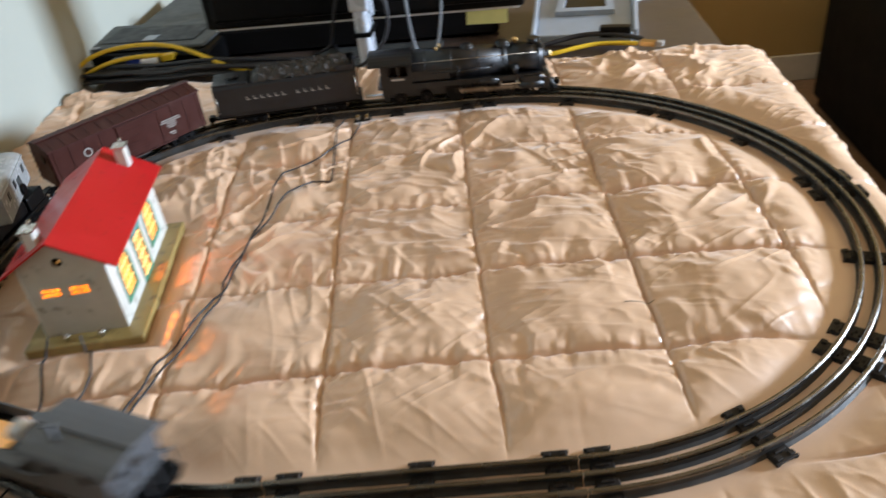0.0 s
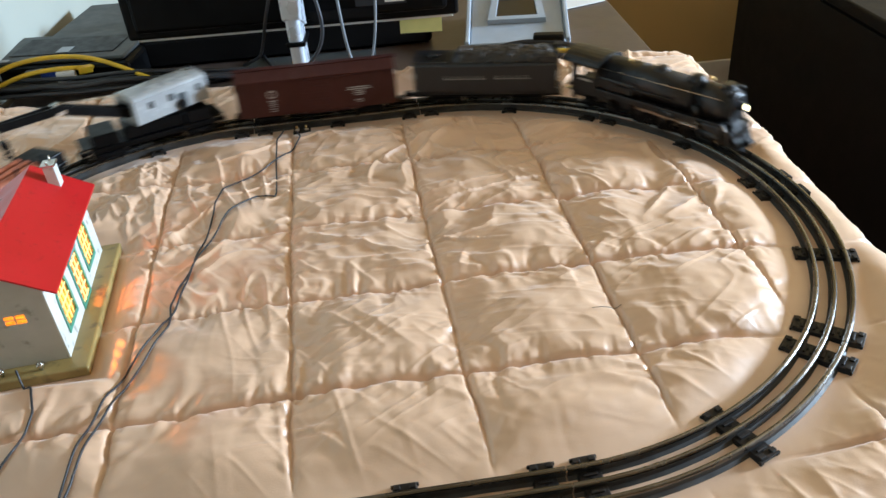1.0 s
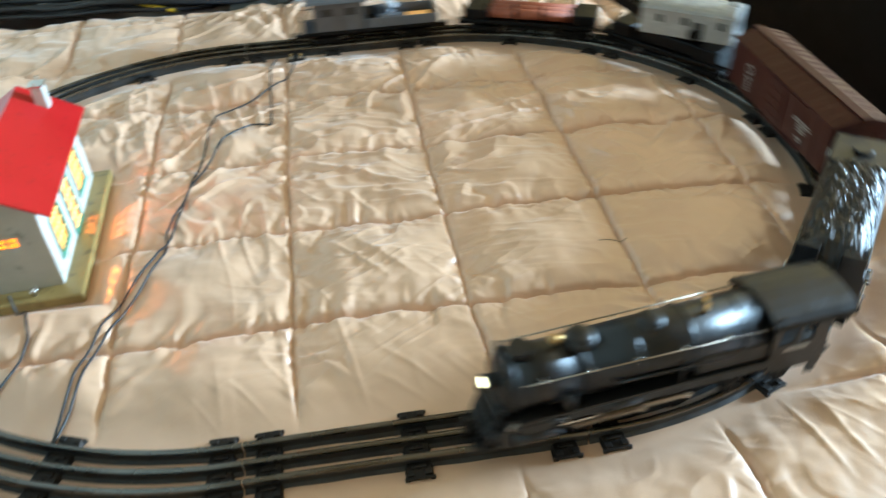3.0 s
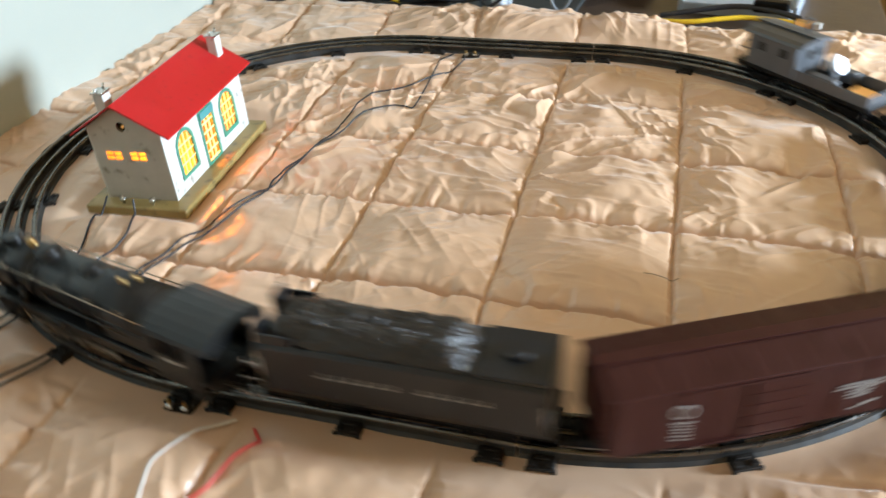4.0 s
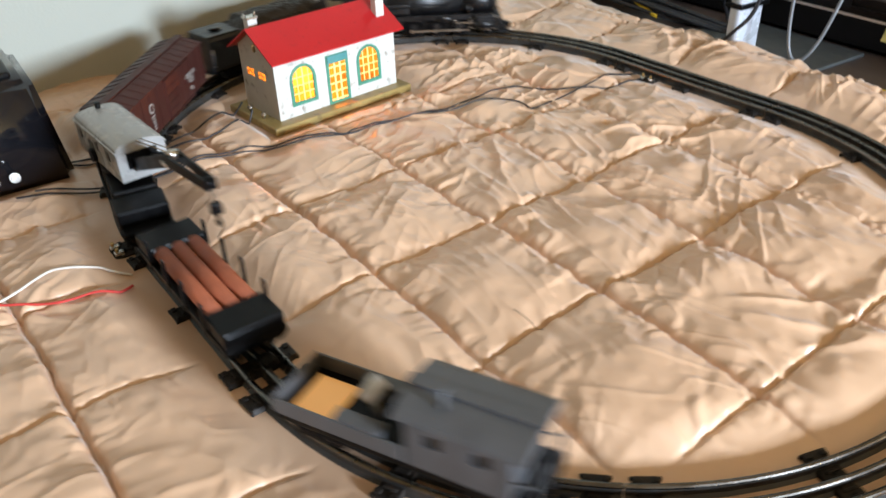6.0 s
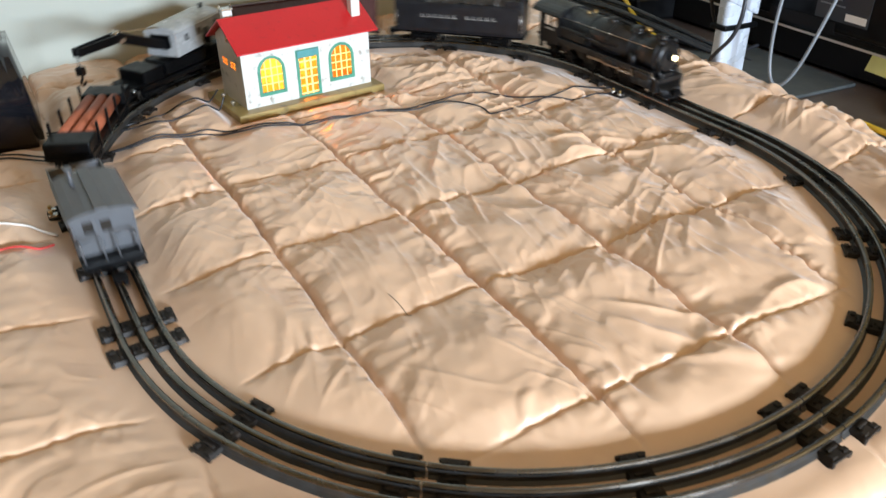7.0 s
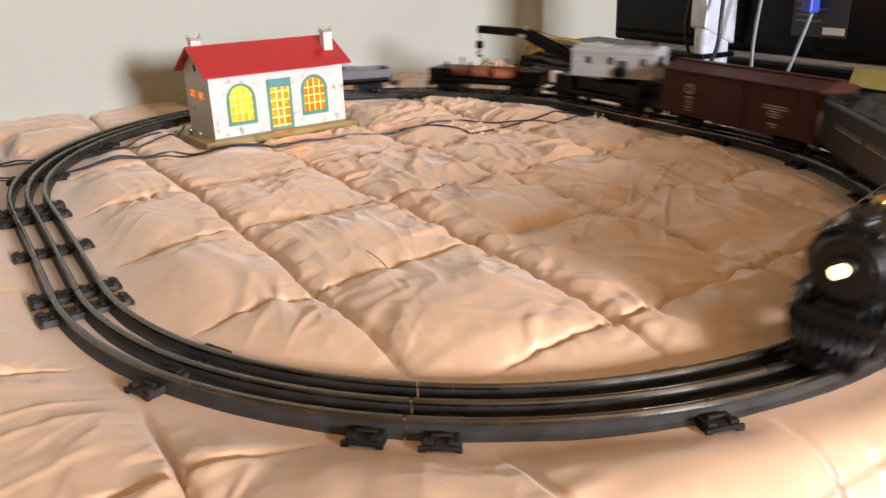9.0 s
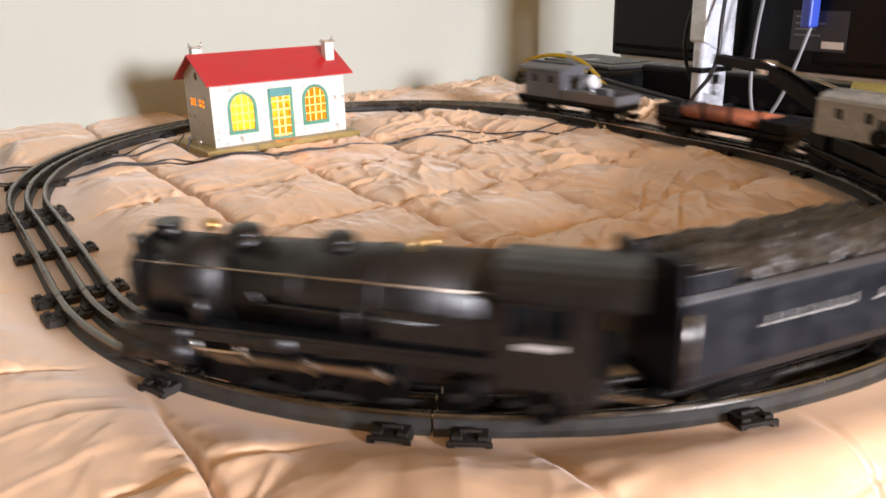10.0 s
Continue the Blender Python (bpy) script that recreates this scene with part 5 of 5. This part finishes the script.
    for k in range(5):
        a0, a1 = math.pi * (0.5 + k * 0.3), math.pi * (0.5 + (k + 1) * 0.3)
        o = c + Vector((0, 0, -0.0150))
        rod(o + Vector((0.004 * math.cos(a0), 0, 0.004 * math.sin(a0))), o + Vector((0.004 * math.cos(a1), 0, 0.004 * math.sin(a1))), 0.0015, bm, n=6)
    part("hook", bm, M["plastic"], boom)
    for x in (-0.066, 0.066):
        truck(t, x)
    coupler(t, h, 1)
    coupler(t, -h, -1)
    return t


def log_car():
    t = thing("log_car", Matrix(), "black flat car carrying three red-brown logs between stakes", "log car")
    h = 0.098
    frame = part("deck", prism([(-0.022, 0.014), (0.022, 0.014), (0.0275, 0.019), (0.0275, 0.0235), (-0.0275, 0.0235), (-0.0275, 0.019)], -h, h, bevel=0.0008), M["plastic"], t)
    for sx in (-1, 1):
        part("bulkhead", box(sx * (h - 0.0190) - 0.0190, sx * (h - 0.0190) + 0.0190, -0.0265, 0.0265, 0.0236, 0.038, 0.002), M["plastic"], t)
        for sy in (-1, 1):
            for x in (0.020, 0.062):
                part("stake", box(sx * x - 0.0022, sx * x + 0.0022, sy * 0.0275 - 0.0013, sy * 0.0275 + 0.0013, 0.018, 0.050, 0.0006), M["plastic"], t)
    for y, z in ((-0.0155, 0.0315), (0.0, 0.0315), (0.0155, 0.0315)):
        lg = part("log", rod((-0.0595, y, z), (0.0595, y + 0.0004, z), 0.0074, n=18), M["log"], t)
    for x in (-0.066, 0.066):
        truck(t, x)
    coupler(t, h, 1)
    coupler(t, -h, -1)
    return t


def caboose():
    t = thing("work_caboose", Matrix(), "grey toy work caboose with a lit searchlight on its deck", "caboose")
    h = 0.100
    C = M["caboose"]
    deck = part("deck", prism([(-0.022, 0.014), (0.022, 0.014), (0.0275, 0.019), (0.0275, 0.0235), (-0.0275, 0.0235), (-0.0275, 0.019)], -h, h, bevel=0.0008), M["plastic"], t)
    # cab at the rear
    body = bmesh.new()
    for sy in (-1, 1):
        own = plate_with_holes([(-0.083, 0.0236), (-0.008, 0.0236), (-0.008, 0.064), (-0.083, 0.064)], [rect(-0.062, 0.045, 0.056, 0.011), rect(-0.028, 0.045, 0.056, 0.011)], 0.0016)
        own.transform(Matrix.Translation((0, sy * 0.0265 - 0.0008, 0)))
        merge(own, body)
    for x in (-0.083, -0.0096):
        own = plate_with_holes([(-0.0255, 0.0236), (0.0255, 0.0236), (0.0255, 0.064), (0, 0.069), (-0.0255, 0.064)], [rect(0.0135, 0.046, 0.0565, 0.009)], 0.0016)
        own.transform(pose(x + 0.0016, 0, 0, 0, 0, 90))
        merge(own, body)
    cb = part("cab", body, C, t, "grey ribbed cab")
    for x, d in ((-0.083, -1), (-0.0080, 1)):
        door = part("end_door", box(x - 0.0004, x + 0.0006, -0.0090, 0.0055, 0.0245, 0.0590, 0.0003), C, cb)
        part("door_window", box(x + d * 0.0012 - 0.0003, x + d * 0.0012 + 0.0003, -0.0062, 0.0027, 0.0455, 0.0560), M["insul"], door)
        part("door_panel", box(x + d * 0.0010 - 0.0004, x + d * 0.0010 + 0.0004, -0.0064, 0.0029, 0.0275, 0.0410, 0.0002), C, door)
    for k in range(18):
        x = -0.081 + k * 0.0042
        for sy in (-1, 1):
            if not (abs(x + 0.062) < 0.0065 or abs(x + 0.028) < 0.0065):
                part("batten", box(x - 0.0003, x + 0.0003, sy * 0.0274 - 0.0002, sy * 0.0274 + 0.0002, 0.025, 0.062), C, cb)
    # solid near-black block stands in for the shade inside the cab
    part("interior_shade", box(-0.080, -0.012, -0.0245, 0.0245, 0.024, 0.063), M["insul"], cb)
    n = 8
    top = [(0.031 * math.cos(math.pi * k / n), 0.0642 + 0.0075 * math.sin(math.pi * k / n)) for k in range(n + 1)]
    roof = part("roof", prism(top, -0.094, 0.000), C, cb)
    part("roof_walk", box(-0.096, 0.002, -0.005, 0.005, 0.0722, 0.0738, 0.0004), C, roof)
    sp = part("stove_pipe", rod((-0.03, 0.014, 0.068), (-0.03, 0.014, 0.087), 0.0022, n=10), C, roof)
    part("pipe_cap", rod((-0.03, 0.014, 0.087), (-0.03, 0.014, 0.089), 0.0042, n=12), C, sp)
    for sy in (-1, 1):
        bm = rod((-0.098, sy * 0.024, 0.0236), (-0.098, sy * 0.024, 0.046), 0.0009, n=8)
        rod((-0.098, sy * 0.024, 0.040), (-0.084, sy * 0.024, 0.040), 0.0008, bm, n=8)
        rod((-0.098, sy * 0.024, 0.046), (-0.098, sy * 0.006, 0.046), 0.0008, bm, n=8)
        rod((-0.098, sy * 0.006, 0.0236), (-0.098, sy * 0.006, 0.046), 0.0008, bm, n=8)
        part("end_railing", bm, C, t)
        part("tool_box", box(0.012, 0.050, sy * 0.0265 if sy < 0 else 0.014, -0.014 if sy < 0 else 0.0265, 0.0236, 0.039, 0.0015), C, t)
    for sy in (-1, 1):
        part("deck_side", box(-0.006, h, sy * 0.0268 - 0.0009, sy * 0.0268 + 0.0009, 0.0236, 0.037, 0.0004), C, t)
    part("deck_end", box(h - 0.002, h, -0.0258, 0.0258, 0.0236, 0.037, 0.0004), C, t)
    # emissive patch stands in for the searchlight's orange light on the deck
    part("lit_deck_patch", box(0.056, 0.090, -0.018, 0.018, 0.0238, 0.026, 0.0005), M["lit_deck"], t, "glowing orange patch in place of lamplight on the deck")
    sl = part("searchlight", rod((0.026, 0, 0.046), (0.036, 0, 0.051), 0.0095, r2=0.0105, n=22), M["silver"], t, "silver searchlight")
    part("searchlight_lens", rod((0.036, 0, 0.051), (0.0368, 0, 0.0514), 0.0095, n=22), M["lens"], sl, "glowing searchlight lens")
    part("searchlight_fork", rod((0.031, 0, 0.0236), (0.031, 0, 0.045), 0.003, n=10), M["silver"], sl)
    for x in (-0.066, 0.066):
        truck(t, x)
    coupler(t, h, 1)
    coupler(t, -h, -1)
    return t


# each car with the distance of its middle behind the train's front, its wheelbase, and how far
# the slack of the couplings lets it run ahead (+) or lag (-) at the SLACK_TIMES
SLACK_TIMES = (0.0, 1.2, 2.5, 4.5, 5.0, 6.5, 7.5, 8.5, 9.5, 10.0)
TRAIN = [(locomotive(), 0.137, 0.13, (0.008, 0.010, 0.006, 0.0, 0.0, 0.013, -0.004, 0.0, 0.002, 0.002)),
         (tender(), 0.407, 0.124, (-0.008, 0.0, 0.004, -0.013, -0.012, 0.0, -0.022, -0.002, 0.008, 0.014)),
         (boxcar(), 0.658, 0.152, (-0.013, -0.012, 0.016, -0.010, -0.008, -0.018, -0.034, -0.004, 0.018, 0.028)),
         (crane_car(), 0.893, 0.132, (-0.020, -0.028, 0.012, 0.001, 0.003, -0.024, -0.042, -0.022, 0.018, 0.044)),
         (log_car(), 1.114, 0.132, (-0.026, -0.040, 0.010, 0.008, 0.012, -0.032, -0.062, -0.030, 0.014, 0.034)),
         (caboose(), 1.380, 0.132, (-0.020, -0.014, 0.034, 0.010, 0.010, -0.026, -0.054, -0.033, 0.006, 0.028))]


def gone(t):
    return float(np.interp(t, [a for a, _ in SPEED_ROWS], [b for _, b in SPEED_ROWS]))


def motions():
    times = [i / 10 for i in range(101)]
    for car, behind, base, slack in TRAIN:
        walk(car, [(t, track_pose(gone(t) - behind + float(np.interp(t, SLACK_TIMES, slack)), base)) for t in times])
    fine = [i / 30 for i in range(301)]
    for w, r, x, z in ROLLING:
        walk(w, [(t, Matrix.Translation((x, 0, z)) @ Matrix.Rotation((gone(t) - gone(0)) / r, 4, "Y")) for t in fine])
    for ob in SWINGING:
        walk(ob, [(t, Matrix.Translation((0.042, 0, 0)) @ Matrix.Rotation(radians(angle), 4, "Z")) for t, angle in SWING_ROWS])
    for ob, x, y, z, crank, phase in RODS:
        rows = []
        for t in fine:
            a = (gone(t) - gone(0)) / DRIVER + phase
            rows.append((t, Matrix.Translation((x + crank * math.cos(a), y, z - crank * math.sin(a)))))
        walk(ob, rows)


motions()
